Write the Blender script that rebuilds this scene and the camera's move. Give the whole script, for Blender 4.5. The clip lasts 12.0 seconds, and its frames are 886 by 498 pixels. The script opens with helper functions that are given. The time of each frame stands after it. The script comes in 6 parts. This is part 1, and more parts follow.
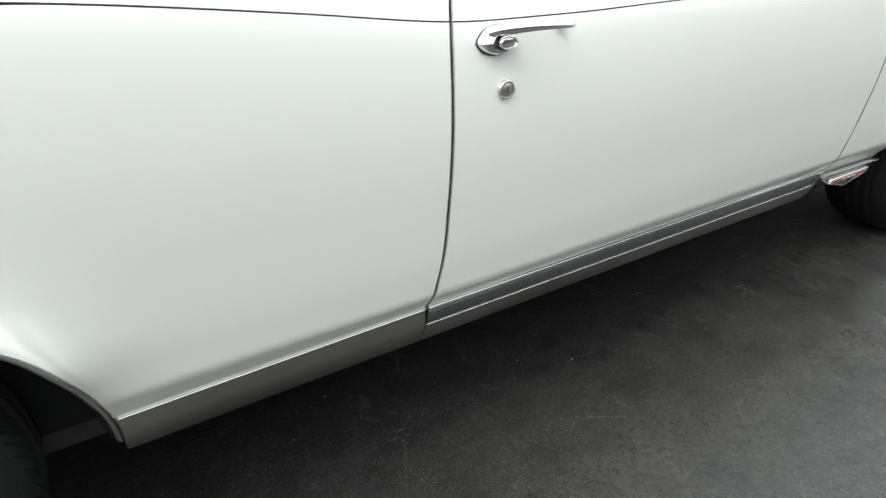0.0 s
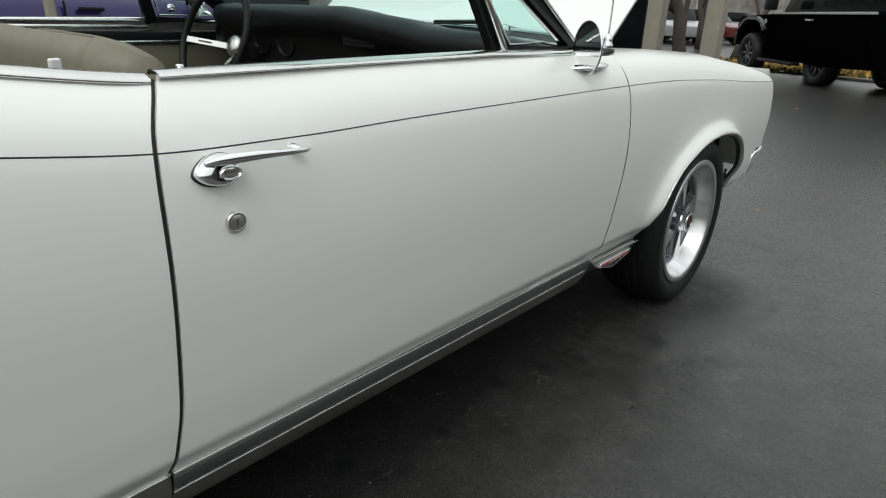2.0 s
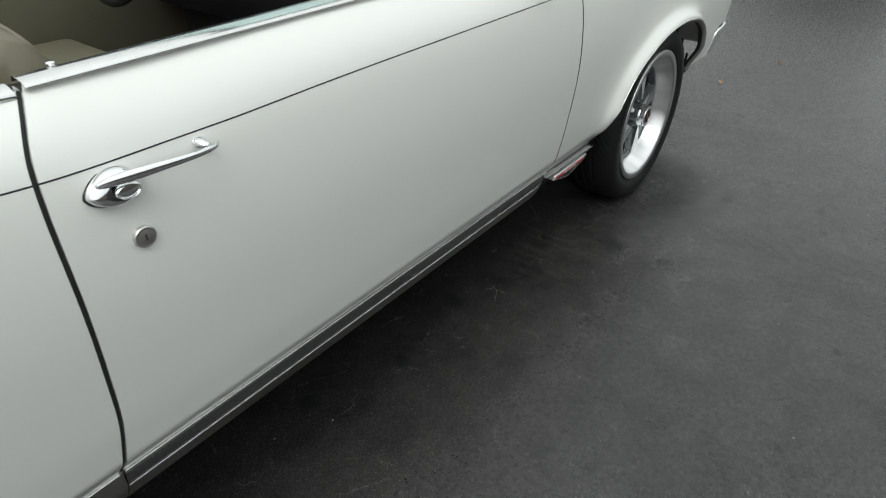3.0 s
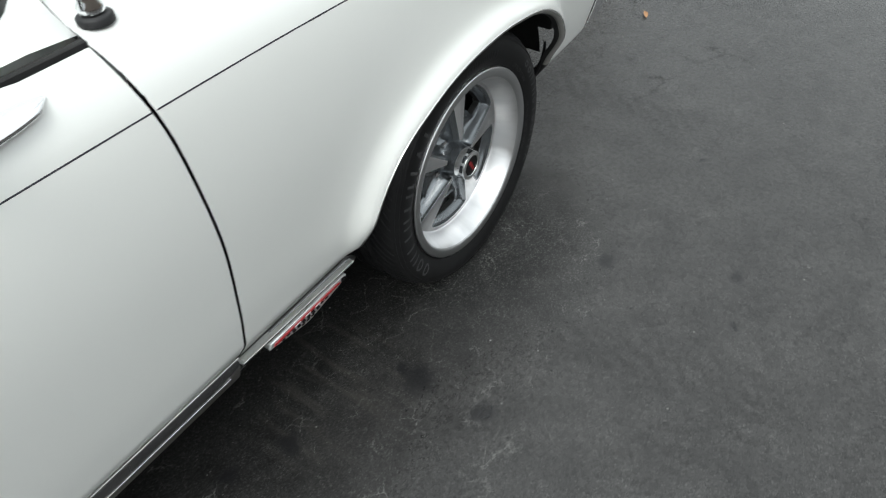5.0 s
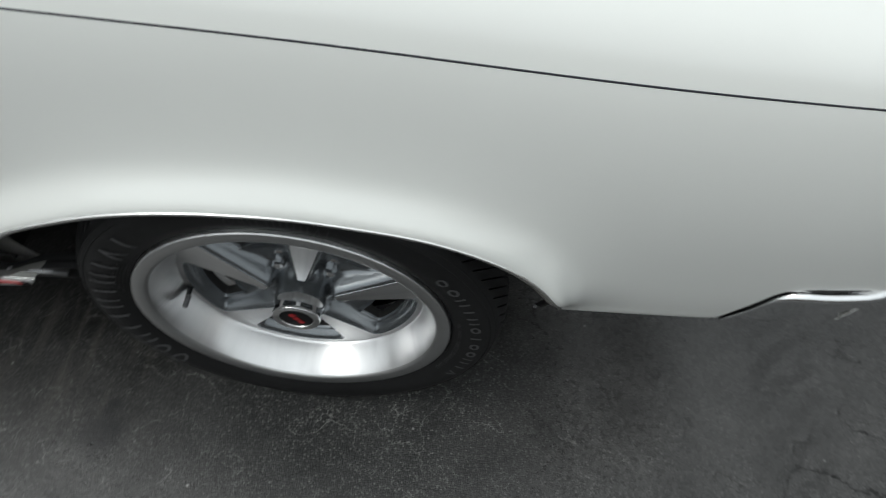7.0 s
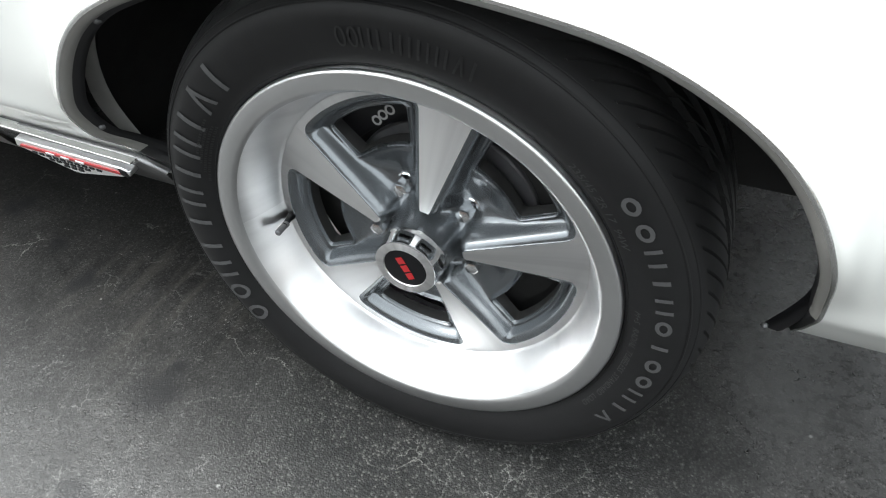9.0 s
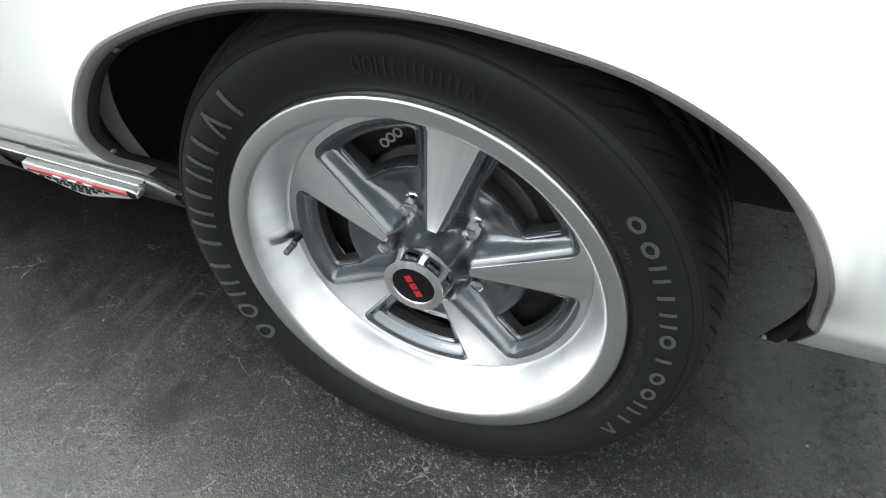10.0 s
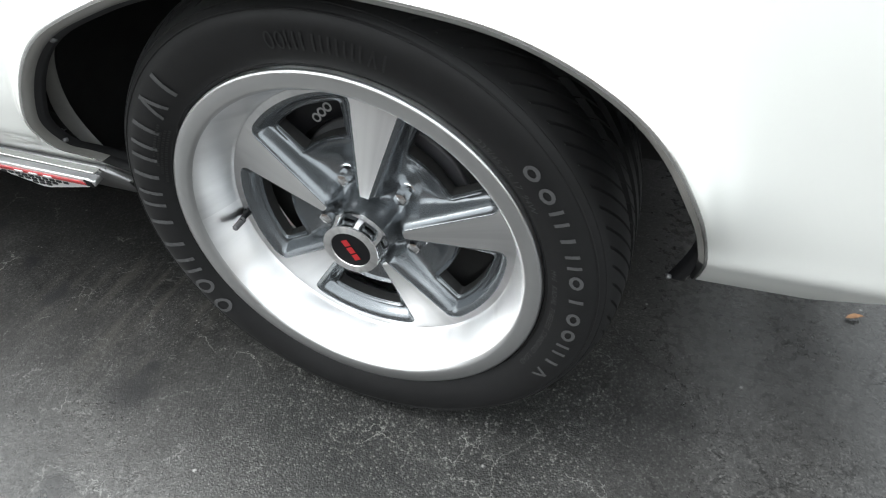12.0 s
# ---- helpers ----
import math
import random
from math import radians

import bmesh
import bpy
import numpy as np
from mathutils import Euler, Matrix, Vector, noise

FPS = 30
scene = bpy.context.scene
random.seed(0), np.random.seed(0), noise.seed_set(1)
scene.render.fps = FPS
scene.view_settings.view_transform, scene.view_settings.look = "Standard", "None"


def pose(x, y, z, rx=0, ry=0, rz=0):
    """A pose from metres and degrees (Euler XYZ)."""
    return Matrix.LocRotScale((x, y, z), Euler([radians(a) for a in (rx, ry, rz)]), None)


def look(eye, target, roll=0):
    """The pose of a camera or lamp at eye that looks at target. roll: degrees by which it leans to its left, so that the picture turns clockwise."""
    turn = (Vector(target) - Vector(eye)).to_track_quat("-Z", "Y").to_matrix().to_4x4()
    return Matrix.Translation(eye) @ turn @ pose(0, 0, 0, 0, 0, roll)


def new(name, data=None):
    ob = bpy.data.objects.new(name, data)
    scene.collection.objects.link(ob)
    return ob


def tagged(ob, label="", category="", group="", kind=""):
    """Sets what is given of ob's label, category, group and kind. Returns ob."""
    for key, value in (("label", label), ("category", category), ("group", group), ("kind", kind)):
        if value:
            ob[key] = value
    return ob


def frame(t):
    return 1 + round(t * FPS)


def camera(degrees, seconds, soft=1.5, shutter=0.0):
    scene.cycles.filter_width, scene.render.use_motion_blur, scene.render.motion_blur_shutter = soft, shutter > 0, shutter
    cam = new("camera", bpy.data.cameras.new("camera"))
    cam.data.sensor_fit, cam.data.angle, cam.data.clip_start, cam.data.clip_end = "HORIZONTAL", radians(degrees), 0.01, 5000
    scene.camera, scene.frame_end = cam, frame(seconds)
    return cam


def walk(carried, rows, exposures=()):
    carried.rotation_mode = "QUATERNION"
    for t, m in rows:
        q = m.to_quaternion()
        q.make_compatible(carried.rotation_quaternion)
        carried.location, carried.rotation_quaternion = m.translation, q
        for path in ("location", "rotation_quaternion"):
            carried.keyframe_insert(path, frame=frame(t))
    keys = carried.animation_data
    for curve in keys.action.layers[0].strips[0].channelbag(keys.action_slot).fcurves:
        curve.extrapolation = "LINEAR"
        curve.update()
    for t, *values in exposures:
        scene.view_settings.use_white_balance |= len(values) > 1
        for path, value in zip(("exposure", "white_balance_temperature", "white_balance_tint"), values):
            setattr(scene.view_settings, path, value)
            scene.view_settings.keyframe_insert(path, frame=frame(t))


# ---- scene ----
# ---- camera ----
SHUTTER = 0.15
EXPO = [(0.0, 1.47, 6500, 4.5), (0.5, 1.06, 6500, 4.5), (1.0, 0.77, 6500, 4.5), (1.5, 0.62, 6500, 4.5), (2.0, 0.62, 6500, 4.5), (2.5, 0.66, 6500, 4.5), (4.5, 0.98, 6350, 5.5), (5.5, 1.08, 6350, 5.5), (6.5, 0.89, 6350, 5.5), (7.0, 0.62, 6350, 5.5), (7.2, 0.66, 6350, 5.5), (8.8, 2.06, 6350, 6.5), (12.0, 2.06, 6350, 6.5)]
LENS = 70.47
# seconds, eye, yaw, pitch, roll
PATH = [
    (0.0, -2.4771, -0.7587, 0.9857, -33.12, -28.43, 0.67),
    (0.5, -2.3811, -0.7673, 1.0090, -41.28, -25.24, 2.57),
    (1.0, -2.3398, -0.7558, 1.0218, -44.96, -22.86, 3.06),
    (1.5, -2.3154, -0.7551, 1.0261, -47.67, -20.84, 2.37),
    (2.0, -2.3071, -0.7468, 1.0289, -49.63, -21.02, 2.54),
    (2.5, -2.3025, -0.7331, 1.1065, -54.24, -28.41, 3.05),
    (2.7, -2.2747, -0.7271, 1.1413, -54.01, -30.65, 2.06),
    (4.3, -1.4597, -0.5839, 1.2214, -53.47, -44.56, -2.78),
    (4.5, -1.3456, -0.6382, 1.2367, -53.22, -44.77, -5.08),
    (5.0, -0.9832, -0.6355, 1.2601, -52.86, -46.18, -3.45),
    (5.5, -0.6608, -0.5693, 1.2639, -50.82, -48.05, 0.51),
    (6.0, -0.2922, -0.5975, 1.2383, -43.71, -49.61, -1.98),
    (6.5, 0.0148, -0.4975, 1.2168, -23.17, -51.78, -0.44),
    (7.0, 0.2282, -0.4137, 1.1773, 1.49, -56.47, 3.02),
    (7.2, 0.2557, -0.3802, 1.1350, 17.03, -58.16, -0.80),
    (8.8, 0.2421, -0.4212, 0.7992, 23.60, -43.68, -1.34),
    (9.0, 0.2371, -0.4192, 0.8037, 24.01, -43.22, -1.55),
    (9.5, 0.2313, -0.4274, 0.8040, 25.16, -42.50, -2.27),
    (10.0, 0.2231, -0.4386, 0.8177, 22.55, -41.71, -1.18),
    (10.5, 0.2303, -0.4471, 0.8105, 21.20, -41.29, -1.94),
    (11.0, 0.2464, -0.4477, 0.8032, 20.72, -41.67, -1.23),
    (11.5, 0.2548, -0.4506, 0.8032, 21.81, -42.18, -1.66),
    (12.0, 0.3140, -0.4725, 0.8214, 21.96, -42.21, -3.77),
]
cam = camera(LENS, 12.0, 1.1, SHUTTER)
walk(cam, [(t, pose(x, y, z, 90 + p, 0, yw) @ pose(0, 0, 0, 0, 0, r)) for t, x, y, z, yw, p, r in PATH], EXPO)

# ---- light: an overcast sky with a soft high sun ----
SUN_EL, SUN_AZ = 55.0, 250.0
world = bpy.data.worlds.new("sky")
scene.world = world
world.use_nodes = True
wt = world.node_tree
sky = wt.nodes.new("ShaderNodeTexSky")
sky.sky_type, sky.sun_disc = "NISHITA", False
sky.sun_elevation, sky.sun_rotation = radians(SUN_EL), radians(SUN_AZ)
sky.air_density, sky.dust_density = 1.0, 4.0
grey = wt.nodes.new("ShaderNodeHueSaturation")
grey.inputs["Saturation"].default_value = 0.18
wt.links.new(sky.outputs[0], grey.inputs["Color"])
# an even overcast veil, more than twice as bright overhead as at the horizon
place = wt.nodes.new("ShaderNodeTexCoord")
split = wt.nodes.new("ShaderNodeSeparateXYZ")
veil = wt.nodes.new("ShaderNodeValToRGB")
veil.color_ramp.elements[0].color, veil.color_ramp.elements[1].color = (2.5, 2.6, 2.65, 1), (6.2, 6.35, 6.4, 1)
blend = wt.nodes.new("ShaderNodeMixRGB")
blend.inputs[0].default_value = 0.75
wt.links.new(place.outputs["Generated"], split.inputs[0])
wt.links.new(split.outputs[2], veil.inputs[0])
wt.links.new(grey.outputs[0], blend.inputs[1])
wt.links.new(veil.outputs[0], blend.inputs[2])
wt.links.new(blend.outputs[0], wt.nodes["Background"].inputs["Color"])
wt.nodes["Background"].inputs["Strength"].default_value = 0.15
sun_data = bpy.data.lights.new("sun", "SUN")
sun_data.energy, sun_data.angle, sun_data.color = 0.4, radians(25), (1.0, 0.97, 0.93)
sun = new("sun", sun_data)
az = radians(SUN_AZ)
sun.matrix_world = look((0, 0, 30), (-30 * math.sin(az) / math.tan(radians(SUN_EL)), -30 * math.cos(az) / math.tan(radians(SUN_EL)), 0))

# ---- materials ----
def shader(name, color, rough=0.5, metal=0.0, coat=0.0, **more):
    m = bpy.data.materials.new(name)
    m.use_nodes = True
    b = m.node_tree.nodes["Principled BSDF"]
    b.inputs["Base Color"].default_value = (*color, 1)
    b.inputs["Roughness"].default_value = rough
    b.inputs["Metallic"].default_value = metal
    b.inputs["Coat Weight"].default_value = coat
    b.inputs["Coat Roughness"].default_value = 0.04
    for key, value in more.items():
        b.inputs[key.replace("_", " ").title().replace("Ior", "IOR")].default_value = value
    return m


def node(m, kind, **values):
    n = m.node_tree.nodes.new("ShaderNode" + kind)
    for key, value in values.items():
        n.inputs[key.replace("_", " ")].default_value = value
    return n


def link(m, a, b):
    m.node_tree.links.new(a, b)


def bsdf(m):
    return m.node_tree.nodes["Principled BSDF"]


def coords(m, scale=(1, 1, 1), kind="Object"):
    c, s = node(m, "TexCoord"), node(m, "Mapping")
    s.inputs["Scale"].default_value = scale
    link(m, c.outputs[kind], s.inputs["Vector"])
    return s.outputs[0]


def ramp(m, source, stops):
    r = node(m, "ValToRGB")
    while len(r.color_ramp.elements) < len(stops):
        r.color_ramp.elements.new(0.5)
    for e, (p, c) in zip(r.color_ramp.elements, stops):
        e.position, e.color = p, (*(c if isinstance(c, tuple) else (c, c, c)), 1)
    link(m, source, r.inputs[0])
    return r.outputs[0]


def mixed(m, how, factor, a, b):
    n = node(m, "Mix")
    n.data_type, n.blend_type = "RGBA", how
    for socket, v in ((n.inputs[0], factor), (n.inputs[6], a), (n.inputs[7], b)):
        if isinstance(v, (int, float)):
            socket.default_value = v if socket.type == "VALUE" else (v, v, v, 1)
        elif isinstance(v, tuple):
            socket.default_value = (*v, 1)
        else:
            link(m, v, socket)
    return n.outputs[2]


def grain(m, color, scale, amount, bump=0.0, rough=0.0, stretch=(1, 1, 1)):
    """Colour variation at two scales, with a little relief and uneven gloss."""
    v = coords(m, stretch)
    fine, broad = node(m, "TexNoise", Scale=scale, Detail=6.0), node(m, "TexNoise", Scale=scale / 14, Detail=3.0)
    link(m, v, fine.inputs["Vector"])
    link(m, v, broad.inputs["Vector"])
    lo, hi = tuple(c * (1 - amount) for c in color), tuple(min(1, c * (1 + amount)) for c in color)
    a = ramp(m, fine.outputs[0], ((0.3, lo), (0.7, hi)))
    b = ramp(m, broad.outputs[0], ((0.3, lo), (0.7, hi)))
    link(m, mixed(m, "MIX", 0.5, a, b), bsdf(m).inputs["Base Color"])
    if bump:
        n = node(m, "Bump", Strength=1.0, Distance=bump)
        link(m, fine.outputs[0], n.inputs["Height"])
        link(m, n.outputs[0], bsdf(m).inputs["Normal"])
    if rough:
        r = bsdf(m).inputs["Roughness"].default_value
        link(m, ramp(m, broad.outputs[0], ((0.3, max(0.02, r - rough)), (0.7, r + rough))), bsdf(m).inputs["Roughness"])
    return m


M_paint = grain(shader("white_paint", (0.80, 0.81, 0.79), 0.32, 0.0, 0.7), (0.78, 0.79, 0.765), 9, 0.012)
M_chrome = shader("chrome", (0.82, 0.83, 0.84), 0.06, 1.0)
M_bright = grain(shader("bright_trim", (0.75, 0.75, 0.74), 0.22, 1.0), (0.75, 0.75, 0.74), 60, 0.06, 0, 0.06)
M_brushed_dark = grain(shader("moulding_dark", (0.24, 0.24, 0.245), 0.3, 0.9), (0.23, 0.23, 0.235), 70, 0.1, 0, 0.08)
M_argent = grain(shader("argent_paint", (0.155, 0.168, 0.18), 0.27, 0.8, 0.45), (0.155, 0.168, 0.18), 180, 0.05)
M_black = grain(shader("black_rubber_seal", (0.012, 0.012, 0.013), 0.55), (0.012, 0.012, 0.013), 40, 0.3)
M_stripe = shader("pinstripe_black", (0.012, 0.012, 0.02), 0.35)
M_satin = grain(shader("satin_black", (0.006, 0.006, 0.007), 0.4, specular_ior_level=0.2), (0.007, 0.007, 0.008), 30, 0.3, 0, 0.1)
M_under = grain(shader("underbody_black", (0.02, 0.02, 0.02), 0.8), (0.02, 0.02, 0.02), 25, 0.5, 0.002)
M_liner = grain(shader("inner_fender_grey", (0.22, 0.215, 0.205), 0.6), (0.22, 0.215, 0.205), 30, 0.2)
M_vinyl = grain(shader("parchment_vinyl", (0.150, 0.135, 0.094), 0.5), (0.150, 0.135, 0.094), 120, 0.08, 0.0004)
M_dash = grain(shader("black_dash_vinyl", (0.005, 0.010, 0.010), 0.45, specular_ior_level=0.25), (0.005, 0.010, 0.010), 300, 0.2, 0.0004)
M_carpet = grain(shader("dark_carpet", (0.02, 0.02, 0.02), 0.9), (0.02, 0.02, 0.02), 200, 0.4, 0.001)
M_red = shader("red_enamel", (0.36, 0.018, 0.022), 0.3)
M_white = shader("white_enamel", (0.75, 0.75, 0.75), 0.35)
M_letter = shader("tyre_letter_grey", (0.056, 0.0565, 0.058), 0.6)
M_print = shader("tyre_print_grey", (0.03, 0.03, 0.031), 0.5)
M_tyremark = shader("tyre_letter_black", (0.008, 0.008, 0.0085), 0.42)
M_decal = shader("caliper_letter", (0.32, 0.32, 0.32), 0.4)
M_cast = grain(shader("cast_grey", (0.14, 0.14, 0.145), 0.5, 0.4), (0.14, 0.14, 0.145), 60, 0.15)


def machined():
    """Turned aluminium: fine rings round the wheel's axle, blurred streaks of gloss and painted reflections across
    them.
    """
    m = shader("machined_aluminium", (0.78, 0.78, 0.78), 0.25, 1.0)
    v = coords(m)
    sep = node(m, "SeparateXYZ")
    link(m, v, sep.inputs[0])
    angle = node(m, "Math")
    angle.operation = "ARCTAN2"
    link(m, sep.outputs[2], angle.inputs[0])
    link(m, sep.outputs[0], angle.inputs[1])
    comb = node(m, "CombineXYZ")
    link(m, angle.outputs[0], comb.inputs[0])
    link(m, sep.outputs[1], comb.inputs[1])
    streak = node(m, "TexNoise", Scale=3.4, Detail=5.0)
    link(m, comb.outputs[0], streak.inputs["Vector"])
    link(m, ramp(m, streak.outputs[0], ((0.3, 0.28), (0.7, 0.36))), bsdf(m).inputs["Roughness"])
    # reflected light and dark bands painted into the metal's colour
    link(m, ramp(m, streak.outputs[0], ((0.34, (0.70, 0.70, 0.705)), (0.5, (0.86, 0.86, 0.865)), (0.66, (0.92, 0.92, 0.925)))), bsdf(m).inputs["Base Color"])
    bsdf(m).inputs["Anisotropic"].default_value = 0.85
    bsdf(m).inputs["Anisotropic Rotation"].default_value = 0.25
    tan = node(m, "Tangent")
    tan.direction_type, tan.axis = "RADIAL", "Y"
    link(m, tan.outputs[0], bsdf(m).inputs["Tangent"])
    return m


M_mach = machined()
M_lip = grain(shader("satin_aluminium", (0.60, 0.605, 0.61), 0.34, 1.0), (0.60, 0.605, 0.61), 90, 0.03, 0, 0.04)


def rubber():
    m = grain(shader("tyre_rubber", (0.0085, 0.0085, 0.009), 0.5), (0.0085, 0.0085, 0.009), 60, 0.25, 0.0002, 0.08)
    return m


M_tyre = rubber()
bsdf(M_tyre).inputs["Specular IOR Level"].default_value = 0.3


def glass(name, tint):
    """A thin pane: tinted clear, with a plain share of mirror gloss."""
    m = bpy.data.materials.new(name)
    m.use_nodes = True
    m.node_tree.nodes.remove(bsdf(m))
    clear, gloss, mix = node(m, "BsdfTransparent", Color=(*tint, 1)), node(m, "BsdfGlossy", Roughness=0.0), node(m, "MixShader", Fac=0.07)
    link(m, clear.outputs[0], mix.inputs[1])
    link(m, gloss.outputs[0], mix.inputs[2])
    link(m, mix.outputs[0], m.node_tree.nodes["Material Output"].inputs["Surface"])
    return m


M_glass = glass("tinted_glass", (0.74, 0.90, 0.87))
M_mirror = shader("mirror_glass", (0.8, 0.8, 0.8), 0.01, 1.0)


SPOTS = [(-0.391, -0.096, 0.040), (-0.389, -0.047, 0.016), (-0.384, -0.27, 0.026), (-0.675, 0.045, 0.026), (-0.505, -0.812, 0.014), (0.178, -0.309, 0.022), (0.306, -0.611, 0.018), (-0.97, 0.16, 0.03), (-1.27, 0.106, 0.024), (-1.52, 0.20, 0.028), (-0.80, 0.10, 0.02), (0.73, -0.369, 0.013), (0.144, -0.655, 0.013), (0.781, -0.376, 0.011)]
# old tyre prints: middle, turn in degrees, half length, half width, strength
PRINTS = [(0.905, 0.06, 90, 0.42, 0.050, 0.30), (-0.055, -0.55, -77, 0.34, 0.045, 0.22), (-0.16, -0.70, -37, 0.30, 0.045, 0.20), (0.10, -0.93, 20, 0.35, 0.050, 0.16)]


def asphalt():
    """Sealed asphalt: a smooth dark coat, worn open beside the car and darkened with its shade, with pale grit,
    hairline cracks, oil spots and tyre prints.
    """
    m = shader("asphalt", (0.05, 0.05, 0.05), 0.5)
    v = coords(m)

    def noisy(scale, detail=4.0, rough=0.5):
        n = node(m, "TexNoise", Scale=scale, Detail=detail, Roughness=rough)
        link(m, v, n.inputs["Vector"])
        return n.outputs[0]

    def times(a, b):
        return mixed(m, "MULTIPLY", 1.0, a, b)

    def mass(scale, shift):
        """Distance from a place, stretched."""
        far = node(m, "VectorMath")
        far.operation = "MULTIPLY_ADD"
        far.inputs[1].default_value, far.inputs[2].default_value = scale, shift
        link(m, v, far.inputs[0])
        n = node(m, "VectorMath")
        n.operation = "LENGTH"
        link(m, far.outputs[0], n.inputs[0])
        return n.outputs["Value"]

    fine, mid, broad = noisy(420.0), noisy(60.0, 6.0, 0.65), noisy(2.6, 6.0)
    blotch = noisy(11.0, 5.0, 0.6)
    # the worn strip beside and under the car, with its shade painted in
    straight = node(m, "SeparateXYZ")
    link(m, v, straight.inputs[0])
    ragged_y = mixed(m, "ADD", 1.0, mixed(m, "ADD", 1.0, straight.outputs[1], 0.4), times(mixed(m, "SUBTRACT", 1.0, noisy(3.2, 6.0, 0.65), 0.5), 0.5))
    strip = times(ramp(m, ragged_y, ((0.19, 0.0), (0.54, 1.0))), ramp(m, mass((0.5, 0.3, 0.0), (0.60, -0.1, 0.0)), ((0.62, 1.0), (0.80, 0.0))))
    worn = noisy(5.5, 7.0, 0.7)
    worn_mask = times(ramp(m, mass((0.5, 1.2, 0.0), (0.30, 0.05, 0.0)), ((0.25, 1.0), (0.9, 0.25))), ramp(m, worn, ((0.36, 0.15), (0.60, 1.0))))
    base = ramp(m, broad, ((0.3, (0.0315, 0.0307, 0.0300)), (0.7, (0.0410, 0.0400, 0.0388))))
    base = mixed(m, "MULTIPLY", 0.9, base, ramp(m, blotch, ((0.32, 0.70), (0.5, 1.0), (0.68, 1.18))))
    base = mixed(m, "MULTIPLY", 0.75, base, ramp(m, mid, ((0.3, 0.74), (0.7, 1.26))))
    base = mixed(m, "MULTIPLY", 0.7, base, ramp(m, fine, ((0.3, 0.66), (0.7, 1.34))))
    base = mixed(m, "MULTIPLY", 0.7, base, ramp(m, noisy(0.6), ((0.35, 0.82), (0.65, 1.12))))
    # the car's shade multiplied into the strip's colour
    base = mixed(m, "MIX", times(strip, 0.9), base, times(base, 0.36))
    # the sand in the coat
    sand = node(m, "TexVoronoi", Scale=360.0)
    link(m, v, sand.inputs["Vector"])
    shade = node(m, "SeparateColor")
    link(m, sand.outputs["Color"], shade.inputs[0])
    base = mixed(m, "MULTIPLY", 1.0, base, ramp(m, shade.outputs[0], ((0.0, 0.55), (0.5, 0.94), (0.9, 1.32), (1.0, 2.4))))
    # open aggregate round the wheel: small stones in a dark binder
    wobble = mixed(m, "ADD", 0.5, mass((1.8, 2.0, 0.0), (-0.13, -0.06, 0.0)), broad)
    zone = ramp(m, wobble, ((0.62, 1.0), (1.05, 0.0)))
    stones = node(m, "TexVoronoi", Scale=290.0)
    link(m, v, stones.inputs["Vector"])
    tint = node(m, "SeparateColor")
    link(m, stones.outputs["Color"], tint.inputs[0])
    pebble = ramp(m, tint.outputs[0], ((0.0, (0.015, 0.015, 0.015)), (0.55, (0.031, 0.031, 0.0305)), (0.84, (0.052, 0.052, 0.050)), (0.975, (0.15, 0.15, 0.142))))
    pebble = mixed(m, "MULTIPLY", 0.8, pebble, ramp(m, blotch, ((0.35, 0.65), (0.65, 1.25))))
    dome = ramp(m, stones.outputs["Distance"], ((0.1, 1.0), (0.6, 0.4)))
    base = mixed(m, "MIX", times(zone, 0.8), base, times(pebble, dome))
    # pale grit
    for size, tone, thin in ((330.0, (0.10, 0.10, 0.096), 0.45), (150.0, (0.18, 0.18, 0.172), 0.58)):
        grit = node(m, "TexVoronoi", Scale=size)
        link(m, v, grit.inputs["Vector"])
        dots = ramp(m, grit.outputs["Distance"], ((0.12, 1.0), (0.24, 0.0)))
        dots = times(times(dots, ramp(m, noisy(size * 0.45, 2.0), ((thin, 0.0), (thin + 0.08, 1.0)))), worn_mask)
        base = mixed(m, "MIX", dots, base, tone)
    # scattered pale and dark crumbs over the whole lot
    for size, tone, lo in ((45.0, (0.26, 0.26, 0.25), 0.965), (38.0, (0.006, 0.006, 0.006), 0.93)):
        crumb = node(m, "TexVoronoi", Scale=size)
        link(m, v, crumb.inputs["Vector"])
        pick = node(m, "SeparateColor")
        link(m, crumb.outputs["Color"], pick.inputs[0])
        base = mixed(m, "MIX", times(ramp(m, crumb.outputs["Distance"], ((0.07, 0.85), (0.15, 0.0))), ramp(m, pick.outputs[1], ((lo, 0.0), (lo + 0.008, 1.0)))), base, tone)
    # hairline cracks filled with pale dust, and darker ones out on the sealed face
    sway, shake = node(m, "TexNoise", Scale=16.0, Detail=5.0, Roughness=0.7), node(m, "TexNoise", Scale=70.0, Detail=4.0, Roughness=0.7)
    link(m, v, sway.inputs["Vector"])
    link(m, v, shake.inputs["Vector"])
    bent = mixed(m, "ADD", 1.0, v, times(mixed(m, "SUBTRACT", 1.0, sway.outputs[1], 0.5), 0.055))
    bent = mixed(m, "ADD", 1.0, bent, times(mixed(m, "SUBTRACT", 1.0, shake.outputs[1], 0.5), 0.006))
    dull = None
    crazed = ramp(m, mass((1.2, 1.8, 0.0), (0.12, 0.20, 0.0)), ((0.45, 1.0), (0.95, 0.0)))
    ahead = ramp(m, mass((0.9, 1.1, 0.0), (-1.20, -0.33, 0.0)), ((0.55, 1.0), (0.95, 0.25)))
